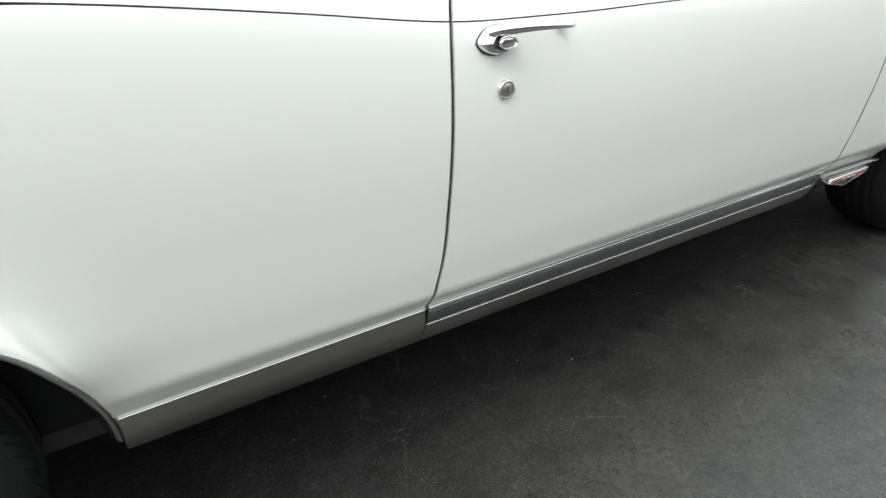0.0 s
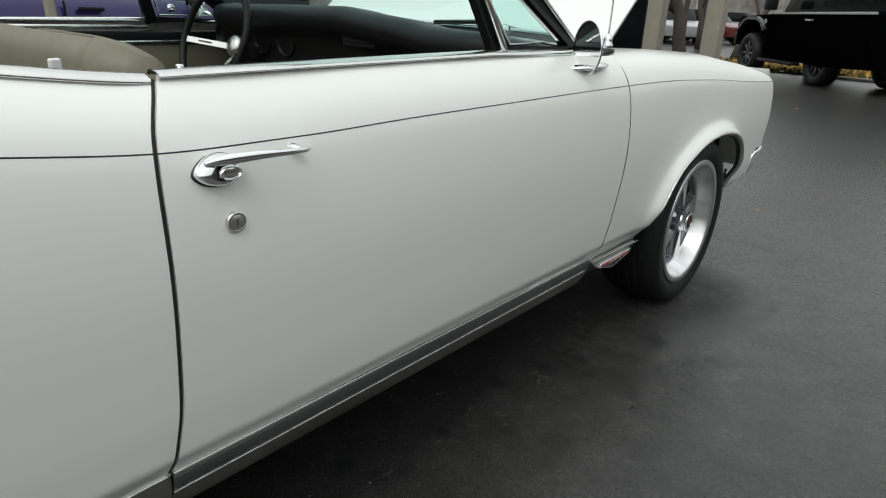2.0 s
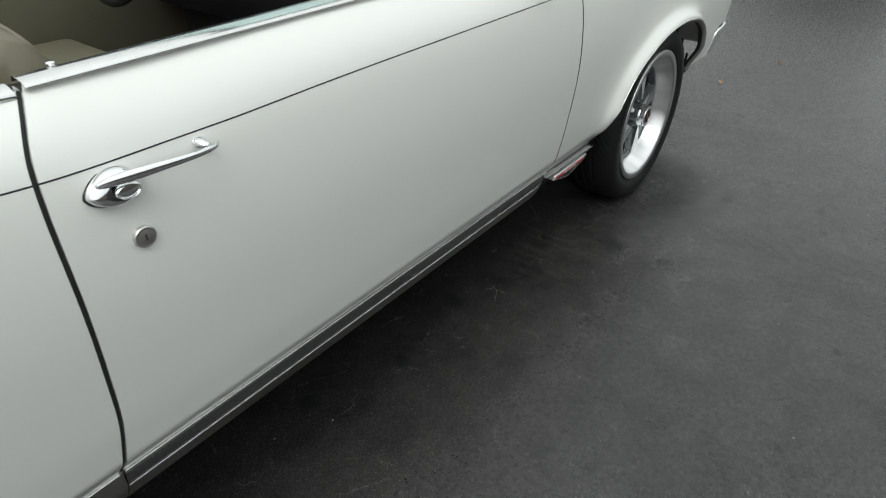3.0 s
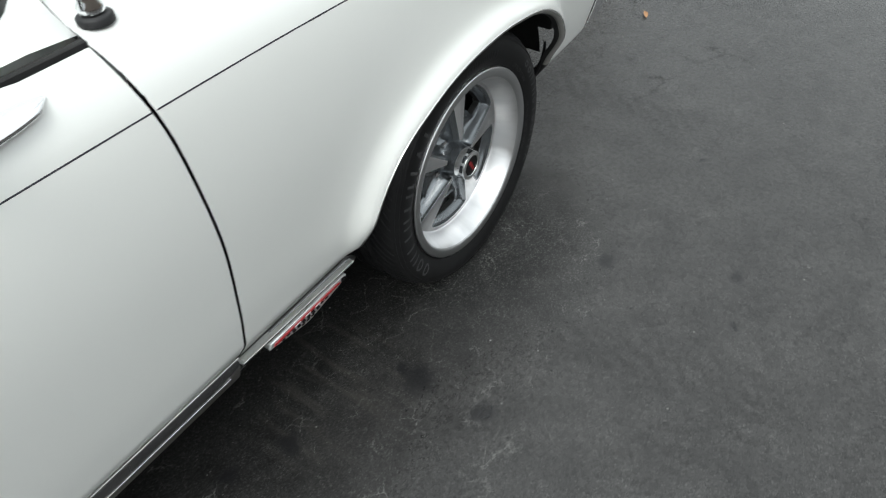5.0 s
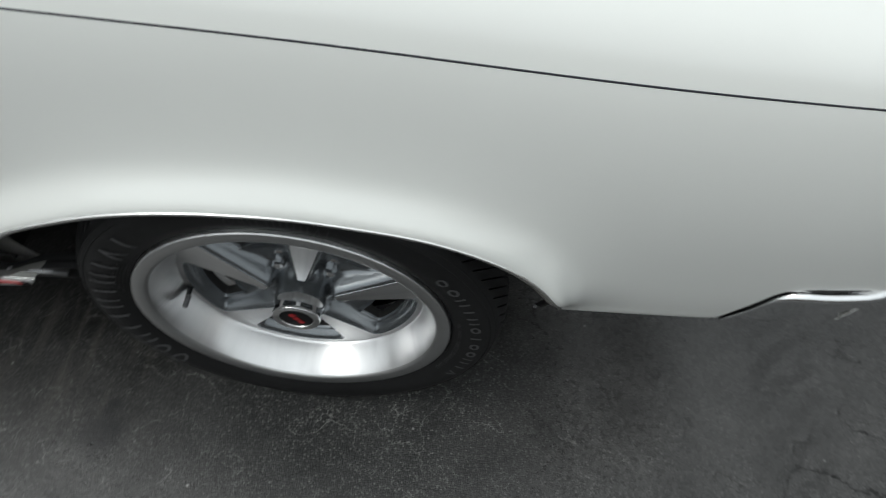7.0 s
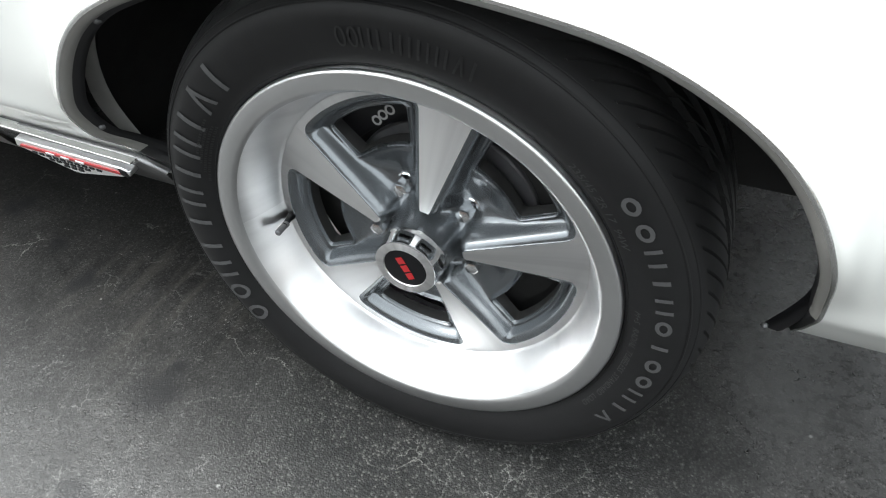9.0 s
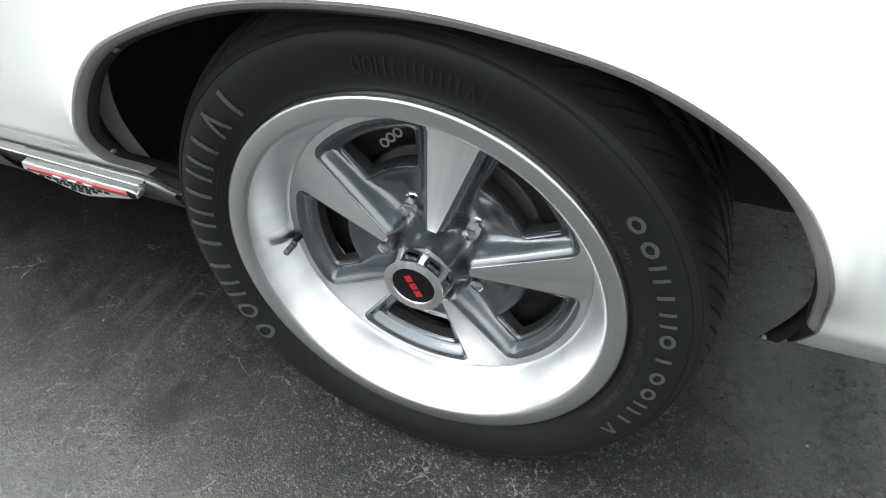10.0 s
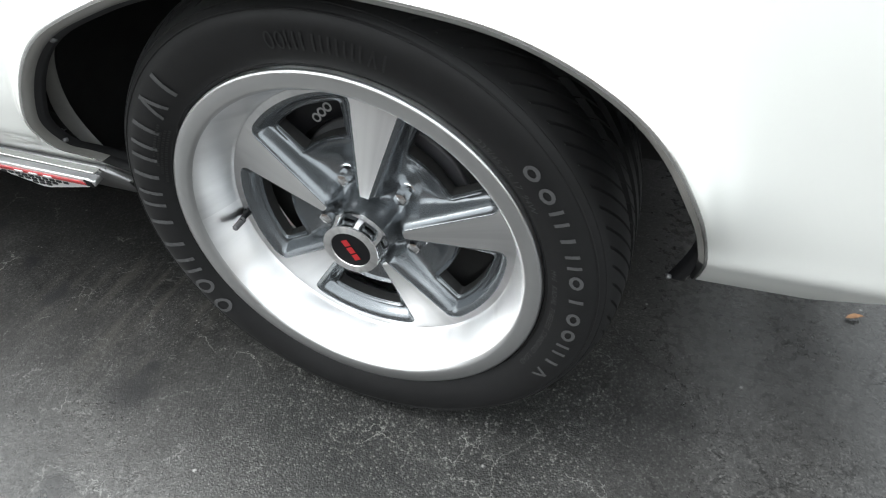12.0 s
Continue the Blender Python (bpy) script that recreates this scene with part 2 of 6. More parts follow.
    for scale, tone, mask, wide, lo in ((11.0, (0.20, 0.20, 0.19), crazed, 0.0058, 0.55), (23.0, (0.16, 0.16, 0.152), crazed, 0.0080, 0.57), (8.0, (0.17, 0.17, 0.16), worn_mask, 0.007, 0.54), (3.4, (0.007, 0.007, 0.007), ahead, 0.0060, 0.50), (9.0, (0.012, 0.012, 0.012), ahead, 0.012, 0.56)):
        net = node(m, "TexVoronoi", Scale=scale)
        net.feature = "DISTANCE_TO_EDGE"
        link(m, bent, net.inputs["Vector"])
        line = ramp(m, net.outputs["Distance"], ((wide * 0.4, 0.85), (wide * 1.3, 0.0)))
        line = times(times(line, ramp(m, noisy(scale * 0.9), ((lo, 0.0), (lo + 0.07, 1.0)))), mask)
        if tone[0] < 0.05:
            dull = line if dull is None else mixed(m, "LIGHTEN", 1.0, dull, line)
        base = mixed(m, "MIX", line, base, tone)
    # dust dragged along by a wheel
    drag = node(m, "TexNoise", Scale=1.0, Detail=6.0, Roughness=0.6)
    turned = node(m, "Mapping")
    turned.inputs["Rotation"].default_value, turned.inputs["Scale"].default_value = (0, 0, radians(-8)), (36.0, 4.0, 1.0)
    link(m, v, turned.inputs["Vector"])
    link(m, turned.outputs[0], drag.inputs["Vector"])
    patchy = node(m, "VectorMath")
    patchy.operation = "DISTANCE"
    patchy.inputs[1].default_value = (-0.52, 0.05, 0.0)
    link(m, bent, patchy.inputs[0])
    dust = times(ramp(m, drag.outputs[0], ((0.5, 0.0), (0.66, 0.8))), ramp(m, patchy.outputs["Value"], ((0.06, 0.32), (0.24, 0.0))))
    base = mixed(m, "MIX", dust, base, (0.105, 0.098, 0.085))
    # oil spots with ragged rims
    torn = node(m, "TexNoise", Scale=22.0, Detail=4.0)
    link(m, v, torn.inputs["Vector"])
    ragged = mixed(m, "ADD", 1.0, v, times(mixed(m, "SUBTRACT", 1.0, torn.outputs[1], 0.5), 0.06))
    for x, y, r in SPOTS:
        gap = node(m, "VectorMath")
        gap.operation = "DISTANCE"
        gap.inputs[1].default_value = (x, y, 0)
        link(m, ragged, gap.inputs[0])
        base = mixed(m, "MIX", ramp(m, gap.outputs["Value"], ((r * 0.6, 0.8), (r * 1.35, 0.0))), base, (0.008, 0.008, 0.009))
    # prints of a tread: rows of slanted dark bars
    for x, y, turn, half, wide, strong in PRINTS:
        lay = node(m, "Mapping")
        lay.vector_type = "TEXTURE"
        lay.inputs["Location"].default_value, lay.inputs["Rotation"].default_value = (x, y, 0), (0, 0, radians(turn))
        link(m, ragged, lay.inputs["Vector"])
        at = node(m, "SeparateXYZ")
        link(m, lay.outputs[0], at.inputs[0])
        along, across = mixed(m, "ADD", 1.0, at.outputs[0], 1.0), mixed(m, "ADD", 1.0, at.outputs[1], 1.0)
        scaled = lambda q: times(q, 0.5)
        mask = times(ramp(m, scaled(along), ((0.5 - half / 2, 0.0), (0.5 - half / 3, strong), (0.5 + half / 3, strong), (0.5 + half / 2, 0.0))), ramp(m, scaled(across), ((0.5 - wide / 2 - 0.012, 0.0), (0.5 - wide / 2, 1.0), (0.5 + wide / 2, 1.0), (0.5 + wide / 2 + 0.012, 0.0))))
        bars = node(m, "TexWave", Scale=9.0, Distortion=2.5)
        bars.bands_direction = "DIAGONAL"
        link(m, lay.outputs[0], bars.inputs["Vector"])
        mask = times(times(mask, ramp(m, bars.outputs[0], ((0.35, 0.0), (0.6, 1.0)))), ramp(m, blotch, ((0.38, 0.2), (0.58, 1.0))))
        base = mixed(m, "MIX", mask, base, (0.012, 0.012, 0.012))
        dull = mixed(m, "LIGHTEN", 1.0, dull, mask)
    # old cracks right across the lot
    sep = node(m, "SeparateXYZ")
    link(m, ragged, sep.inputs[0])
    for x in (3.72, 4.91, 5.33):
        crack = ramp(m, mixed(m, "SUBTRACT", 1.0, sep.outputs[0], x - 0.5), ((0.488, 0.0), (0.497, 0.7), (0.503, 0.7), (0.512, 0.0)))
        base = mixed(m, "MIX", crack, base, (0.010, 0.010, 0.010))
        dull = mixed(m, "LIGHTEN", 1.0, dull, crack)
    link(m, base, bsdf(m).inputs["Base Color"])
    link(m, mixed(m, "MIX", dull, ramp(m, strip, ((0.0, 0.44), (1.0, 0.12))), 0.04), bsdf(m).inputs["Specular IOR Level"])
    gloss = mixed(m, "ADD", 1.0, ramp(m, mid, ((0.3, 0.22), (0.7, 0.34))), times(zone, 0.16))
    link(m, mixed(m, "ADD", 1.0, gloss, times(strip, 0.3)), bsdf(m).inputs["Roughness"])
    rise = mixed(m, "ADD", 1.0, times(mid, 0.30), times(fine, 0.10))
    rise = mixed(m, "ADD", 1.0, rise, times(times(mixed(m, "ADD", 0.5, dome, fine), 0.46), mixed(m, "ADD", 1.0, zone, times(worn_mask, 0.35))))
    bump = node(m, "Bump", Strength=1.0, Distance=0.0020)
    link(m, rise, bump.inputs["Height"])
    link(m, bump.outputs[0], bsdf(m).inputs["Normal"])
    return m


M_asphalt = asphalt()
M_leaf = grain(shader("dry_leaf", (0.40, 0.21, 0.10), 0.6), (0.40, 0.21, 0.10), 90, 0.3)
M_post = grain(shader("beige_post_paint", (0.30, 0.27, 0.22), 0.7), (0.30, 0.27, 0.22), 12, 0.12)
M_dark_wall = grain(shader("dark_siding", (0.03, 0.032, 0.032), 0.7), (0.03, 0.032, 0.032), 8, 0.25)
M_purple = shader("purple_paint", (0.022, 0.014, 0.085), 0.25, 0.3, 0.3)
M_car_black = shader("black_car_paint", (0.0016, 0.0016, 0.0018), 0.35, 0.0, 0.0, specular_ior_level=0.0)
M_dark_glass = shader("dark_window", (0.004, 0.006, 0.006), 0.08, 0.0, 0.0, specular_ior_level=0.2)
M_bark = grain(shader("bark", (0.04, 0.033, 0.026), 0.85), (0.04, 0.033, 0.026), 20, 0.4, 0.01)
M_grass = grain(shader("leafy_grass", (0.13, 0.12, 0.04), 0.9), (0.14, 0.12, 0.04), 9, 0.5, 0.03)
M_silver = shader("silver_car_paint", (0.4, 0.4, 0.41), 0.3, 0.4, 0.6)
M_maroon = shader("maroon_car_paint", (0.12, 0.015, 0.015), 0.3, 0.2, 0.6)
M_far = grain(shader("far_trees", (0.30, 0.28, 0.26), 1.0), (0.30, 0.28, 0.26), 1.6, 0.6)

# ---- mesh helpers ----
def mesh(name, verts, faces, mats, parent=None, label="", smooth=True, normals=None, index=None, sharp=None):
    me = bpy.data.meshes.new(name)
    me.from_pydata([tuple(v) for v in verts], [], [tuple(f) for f in faces])
    for m in (mats if isinstance(mats, (list, tuple)) else [mats]):
        me.materials.append(m)
    if index is not None:
        me.polygons.foreach_set("material_index", list(index))
    me.polygons.foreach_set("use_smooth", [smooth] * len(me.polygons))
    me.update()
    if sharp:
        me.set_sharp_from_angle(angle=radians(sharp))
    if normals is not None:
        me.normals_split_custom_set_from_vertices([tuple(n) for n in normals])
    ob = new(name, me)
    return attach(ob, parent, label)


def attach(ob, parent=None, label=""):
    if parent is not None:
        ob.parent = parent
        bpy.context.view_layer.update()
        ob.matrix_parent_inverse = parent.matrix_world.inverted()
    if label:
        ob["label"] = label
    return ob


def part(name, bm, material, parent=None, label="", smooth=True, sharp=35):
    me = bpy.data.meshes.new(name)
    bm.normal_update()
    bm.to_mesh(me)
    bm.free()
    me.materials.append(material)
    me.polygons.foreach_set("use_smooth", [smooth] * len(me.polygons))
    if smooth and sharp:
        me.set_sharp_from_angle(angle=radians(sharp))
    return attach(new(name, me), parent, label)


def thing(name, at, label, category, group="", kind=""):
    ob = new(name)
    ob.location = at
    bpy.context.view_layer.update()
    return tagged(ob, label, category, group, kind)


def spline(points):
    """A smooth curve y(x) through the points (natural cubic)."""
    xs, ys = np.array([p[0] for p in points], float), np.array([p[1] for p in points], float)
    n = len(xs)
    h = np.diff(xs)
    a, r = np.eye(n), np.zeros(n)
    for i in range(1, n - 1):
        a[i, i - 1 : i + 2] = h[i - 1], 2 * (h[i - 1] + h[i]), h[i]
        r[i] = 6 * ((ys[i + 1] - ys[i]) / h[i] - (ys[i] - ys[i - 1]) / h[i - 1])
    m = np.linalg.solve(a, r)

    def value(x):
        x = np.clip(np.asarray(x, float), xs[0], xs[-1])
        i = np.clip(np.searchsorted(xs, x) - 1, 0, n - 2)
        d, e = x - xs[i], xs[i + 1] - x
        return (m[i] * e**3 + m[i + 1] * d**3) / (6 * h[i]) + (ys[i] / h[i] - m[i] * h[i] / 6) * e + (ys[i + 1] / h[i] - m[i + 1] * h[i] / 6) * d

    return value


def curve_through(points, n):
    """n points evenly along a smooth curve through the given ones."""
    p = np.array(points, float)
    s = np.r_[0, np.cumsum(np.linalg.norm(np.diff(p, axis=0), axis=1))]
    cols = [spline(list(zip(s, p[:, k]))) for k in range(p.shape[1])]
    fine = np.stack([c(np.linspace(0, s[-1], n * 8)) for c in cols], 1)
    t = np.r_[0, np.cumsum(np.linalg.norm(np.diff(fine, axis=0), axis=1))]
    u = np.linspace(0, t[-1], n)
    return np.stack([np.interp(u, t, fine[:, k]) for k in range(p.shape[1])], 1)


def grid_faces(rows, cols, wrap=False, flip=False, base=0):
    out = []
    for i in range(rows - 1):
        for j in range(cols if wrap else cols - 1):
            k = (j + 1) % cols
            q = (base + i * cols + j, base + i * cols + k, base + (i + 1) * cols + k, base + (i + 1) * cols + j)
            out.append(q[::-1] if flip else q)
    return out


def lathe(profile, n=96, a0=0.0, a1=360.0):
    """Turned about the y axis: profile of (radius, y)."""
    full = a1 - a0 >= 360
    ang = np.radians(np.linspace(a0, a1, n, endpoint=not full))
    verts = [(r * math.cos(a), y, r * math.sin(a)) for r, y in profile for a in ang]
    return verts, grid_faces(len(profile), n, full)


def sweep(path, section, closed=False, up=(0, 0, 1), sizes=None):
    """Carries a closed section of (side, up) along a path."""
    p = [Vector(q) for q in path]
    n, k = len(p), len(section)
    verts = []
    for i, q in enumerate(p):
        a, b = p[(i - 1) % n if closed else max(i - 1, 0)], p[(i + 1) % n if closed else min(i + 1, n - 1)]
        t = (b - a).normalized()
        side = t.cross(Vector(up)).normalized()
        u = side.cross(t)
        s = sizes[i] if sizes else 1
        verts += [q + side * c * s + u * d * s for c, d in section]
    faces = []
    for i in range(n if closed else n - 1):
        for j in range(k):
            faces.append((i * k + j, i * k + (j + 1) % k, (i + 1) % n * k + (j + 1) % k, (i + 1) % n * k + j))
    if not closed:
        faces += [tuple(range(k))[::-1], tuple((n - 1) * k + j for j in range(k))]
    return verts, faces


def ring(r, n=10, squash=1.0):
    return [(r * math.cos(2 * math.pi * i / n), r * squash * math.sin(2 * math.pi * i / n)) for i in range(n)]


def box(size, at=(0, 0, 0), bevel=0.0, segs=2, turn=None):
    bm = bmesh.new()
    bmesh.ops.create_cube(bm, size=1)
    bmesh.ops.scale(bm, vec=size, verts=bm.verts)
    if bevel:
        bmesh.ops.bevel(bm, geom=bm.edges, offset=bevel, segments=segs, affect="EDGES", profile=0.5)
    if turn:
        bmesh.ops.rotate(bm, matrix=Euler([radians(a) for a in turn]).to_matrix(), verts=bm.verts)
    bmesh.ops.translate(bm, vec=at, verts=bm.verts)
    return bm


def prism(outline, y0, y1, bevel=0.0, segs=2):
    """An outline of (x, z) with a depth from y0 to y1."""
    bm = bmesh.new()
    f = bm.faces.new([bm.verts.new((x, y0, z)) for x, z in outline])
    new_faces = bmesh.ops.extrude_face_region(bm, geom=[f])["geom"]
    bmesh.ops.translate(bm, vec=(0, y1 - y0, 0), verts=[g for g in new_faces if isinstance(g, bmesh.types.BMVert)])
    bmesh.ops.recalc_face_normals(bm, faces=bm.faces)
    if bevel:
        bmesh.ops.bevel(bm, geom=bm.edges, offset=bevel, segments=segs, affect="EDGES", profile=0.5)
    return bm


def text_shape(words, size):
    """The built-in font's outlines, filled: vertices in x, y and faces."""
    cu = bpy.data.curves.new("text", "FONT")
    cu.body, cu.size, cu.resolution_u = words, size, 2
    ob = new("text", cu)
    bpy.context.view_layer.update()
    me = bpy.data.meshes.new_from_object(ob.evaluated_get(bpy.context.evaluated_depsgraph_get()))
    verts, faces = [v.co.copy() for v in me.vertices], [tuple(p.vertices) for p in me.polygons]
    bpy.data.objects.remove(ob)
    bpy.data.meshes.remove(me)
    bpy.data.curves.remove(cu)
    return verts, faces

# ---- ground ----
def ground_sheet():
    xs = np.r_[-2000, -300, -60, -20, np.linspace(-8, 8, 17), 20, 60, 300, 2000]
    verts = [(x, y, 0) for x in xs for y in xs]
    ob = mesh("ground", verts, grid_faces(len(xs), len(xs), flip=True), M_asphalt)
    return tagged(ob, "dark sealed asphalt with hairline cracks and oil spots", "ground", kind="structure")


ground_sheet()

# ---- the white convertible ----
MID = 0.925
car = thing("convertible_car", (-1.0, MID, 0), "white vintage convertible with black pinstripe, chrome trim and raised hood", "car")
stripe_z = spline([(-3.9, 0.88), (-3.3, 0.905), (-2.9, 0.912), (-2.486, 0.902), (-2.388, 0.894), (-2.272, 0.882), (-2.133, 0.866), (-1.96, 0.846), (-1.6, 0.846), (-1.29, 0.850), (-0.67, 0.854), (-0.33, 0.850), (-0.1, 0.840), (0.12, 0.828), (0.31, 0.814), (0.54, 0.800), (0.86, 0.784)])
SILL = 0.35
side_y = spline([(-0.3, 0.160), (-0.2, 0.121), (-0.1, 0.083), (-0.05, 0.0645), (0.0, 0.047), (0.03, 0.0375), (0.06, 0.028), (0.085, 0.0205), (0.105, 0.0172), (0.13, 0.0153), (0.2, 0.010), (0.35, 0.002), (0.5, -0.004), (0.65, -0.007), (0.8, -0.004), (0.92, 0.004), (1.0, 0.014), (1.06, 0.028), (1.11, 0.050), (1.15, 0.077), (1.18, 0.103)])

ARCH = [(-0.290, 0.262), (-0.345, 0.308), (-0.386, 0.345), (-0.400, 0.380), (-0.399, 0.418), (-0.387, 0.453), (-0.370, 0.485), (-0.333, 0.535), (-0.283, 0.577), (-0.223, 0.606), (-0.160, 0.629), (-0.085, 0.645), (0.0, 0.652), (0.070, 0.651), (0.122, 0.645), (0.196, 0.631), (0.262, 0.603), (0.312, 0.566), (0.352, 0.511), (0.370, 0.468), (0.380, 0.430), (0.386, 0.400), (0.388, 0.362), (0.387, 0.325)]
front_arch = curve_through(ARCH, 200)
rear_arch = curve_through([(-2.500, 0.246), (-2.506, 0.37), (-2.526, 0.450), (-2.560, 0.522), (-2.64, 0.590), (-2.76, 0.638), (-2.92, 0.655), (-3.06, 0.638), (-3.18, 0.585), (-3.255, 0.520), (-3.30, 0.440), (-3.32, 0.365)], 130)


def flare(x, z):
    """How far the wheel openings' edges stand out."""
    out = np.zeros_like(x)
    for arch, centre in ((front_arch, 0.0), (rear_arch, -2.92)):
        near = np.abs(x - centre) < 0.62
        if not near.any():
            continue
        p = np.stack([x[near], z[near]], -1)
        d = np.sqrt(((p[:, None] - arch[None]) ** 2).sum(-1)).min(1)
        fade = np.where((x[near] < 0) & (centre == 0.0), 0.34, 0.385)
        up = np.clip((z[near] - fade) / 0.13, 0, 1)
        out[near] += ((0.026 if centre == 0.0 else 0.022) * np.exp(-((d / 0.027) ** 2)) + 0.012 * np.exp(-((d / 0.07) ** 2))) * up * up * (3 - 2 * up)
    return out


def body_y(x, z):
    x, z = np.asarray(x, float), np.asarray(z, float)
    zs = stripe_z(x)
    up = np.maximum(z - zs, 0)
    up = up - np.interp(x, [-1.97, -1.90], [0.003, 0.0085]) * np.clip(up / 0.085, 0, 1.2) ** 2
    w = np.where(z < zs, (z - SILL) / (zs - SILL), 1 + up / 0.5)
    nose = np.clip((x - 0.35) / 0.5, 0, 1) ** 2 * 0.018
    return side_y(w) + nose - flare(x, z)


def put_side(x, z, y, left):
    return np.stack([x, 2 * MID - y if left else y, z], -1)


def patch_data(x, z, left=False):
    shape = x.shape
    x, z = x.ravel(), z.ravel()
    y, e = body_y(x, z), 0.002
    nx, nz = (body_y(x + e, z) - body_y(x - e, z)) / (2 * e), (body_y(x, z + e) - body_y(x, z - e)) / (2 * e)
    n = np.stack([nx, -np.ones_like(nx), nz], -1)
    n /= np.linalg.norm(n, axis=1)[:, None]
    if left:
        n[:, 1] *= -1
    return put_side(x, z, y, left), n, shape


def panel(name, patches, parent, left=False, label="", thick=0.006, more=None):
    """A body panel out of (x, z) patches on the side's surface, with more points given outright."""
    verts, normals, faces = [], [], []
    for x, z, *inset in patches:
        v, n, (r, c) = patch_data(x, z, left)
        if inset:
            v = v - n * inset[0]
        fs = grid_faces(r, c, base=len(verts))
        verts += list(v)
        normals += list(n)
        faces += fs
    for v, n, r, c in more or []:
        v, n = np.array(v), np.array(n)
        if left:
            v[:, 1] = 2 * MID - v[:, 1]
            n[:, 1] *= -1
        faces += grid_faces(r, c, base=len(verts))
        verts += list(v)
        normals += list(n)
    verts, normals = np.array(verts), np.array(normals)
    good = []
    for f in faces:
        a, b, c = verts[f[0]], verts[f[1]], verts[f[2]]
        g = np.cross(b - a, c - a)
        if np.linalg.norm(g) < 1e-12:
            g = np.cross(verts[f[2]] - a, verts[f[3]] - a)
        good.append(f if g @ normals[f[0]] > 0 else f[::-1])
    return mesh(name, verts, good, M_paint, parent, label, normals=normals)


def rect(x0, x1, z0, z1, nx, nz):
    """A patch between two upright edges x0(z), x1(z) and two edges z0(x), z1(x)."""
    u, v = np.meshgrid(np.linspace(0, 1, nx), np.linspace(0, 1, nz))
    call = lambda f, q: f(q) if callable(f) else np.full_like(q, f)
    x = (call(x0, v * 0 + 0.6) + call(x1, v * 0 + 0.6)) / 2 * 0 + 0
    z = np.full_like(u, 0.6)
    for _ in range(6):
        x = call(x0, z) * (1 - u) + call(x1, z) * u
        z = call(z0, x) * (1 - v) + call(z1, x) * v
    return x, z


def round_arch(arch, corners, n):
    """A patch from a wheel opening out to a box, finer towards the opening."""
    c = np.array(corners, float)
    s = np.r_[0, np.cumsum(np.linalg.norm(np.diff(c, axis=0), axis=1))]
    t = np.r_[0, np.cumsum(np.linalg.norm(np.diff(arch, axis=0), axis=1))]
    along = t / t[-1] * s[-1]
    for corner in s[1:-1]:
        along[np.abs(along - corner).argmin()] = corner
    outer = np.stack([np.interp(along, s, c[:, k]) for k in (0, 1)], 1)
    v = np.linspace(0, 1, n)[:, None, None] ** 1.6
    p = arch[None] * (1 - v) + outer[None] * v
    return p[..., 0], p[..., 1]


door_rear = spline([(0.25, -1.996), (0.36, -1.991), (0.40, -1.986), (0.475, -1.976), (0.55, -1.973), (0.66, -1.971), (0.754, -1.970), (0.845, -1.964), (0.874, -1.957), (0.921, -1.929), (0.94, -1.916)])
door_front = spline([(0.25, -0.700), (0.36, -0.692), (0.45, -0.682), (0.533, -0.674), (0.60, -0.668), (0.66, -0.666), (0.75, -0.667), (0.853, -0.671), (0.90, -0.678), (0.94, -0.684)])
GAP = 0.0035


def crown(h0, x, up=None):
    """The fender's rounded top: from the pinstripe over to the hood's gap."""
    sec = curve_through([(0, 0.014), (0.03, 0.028), (0.055, 0.050), (0.072, 0.080), (0.080, 0.115), (0.083, 0.155), (0.082, 0.205)], 22)
    base = np.array([body_y(np.array([q]), stripe_z(np.array([q])))[0] for q in x]) - 0.014
    zs = stripe_z(x)
    v, n = [], []
    d = np.gradient(sec, axis=0)
    slope = np.gradient(zs, x)
    for i, q in enumerate(sec):
        for j, xx in enumerate(x):
            v.append((max(xx, float(door_front(zs[j] + q[0])) + 0.0026), q[1] + base[j], zs[j] + q[0] * float(np.interp(xx, [0.1, 0.5, 0.8], [1.0, 0.82, 0.5]))))
            nn = Vector((0, -d[i, 0], d[i, 1])).normalized()
            nn.x = -slope[j] * nn.z
            n.append(nn.normalized())
    return v, n, len(sec), len(x)


def nose_x(z):
    """How far forward the fender's front edge stands."""
    return 0.772 + 0.06 * (z - 0.4) - 0.015 * np.sin(math.pi * np.clip((z - 0.45) / 0.37, 0, 1))


def nose_cap(z_top):
    """The fender's front edge, rolled inwards."""
    v, n = [], []
    zz = np.linspace(0.40, z_top, 14)
    for k, a in enumerate(np.linspace(0, 90, 7)):
        for z in zz:
            y = body_y(np.array([0.80]), np.array([z]))[0]
            v.append((nose_x(z) + 0.012 * math.sin(radians(a)), y + 0.012 * (1 - math.cos(radians(a))), z))
            n.append(Vector((math.sin(radians(a)), -math.cos(radians(a)), 0.05)).normalized())
    for z in zz:
        y = body_y(np.array([0.80]), np.array([z]))[0]
        v.append((nose_x(z) + 0.012, y + 0.20, z))
        n.append(Vector((1, 0, 0)))
    return v, n, 8, len(zz)


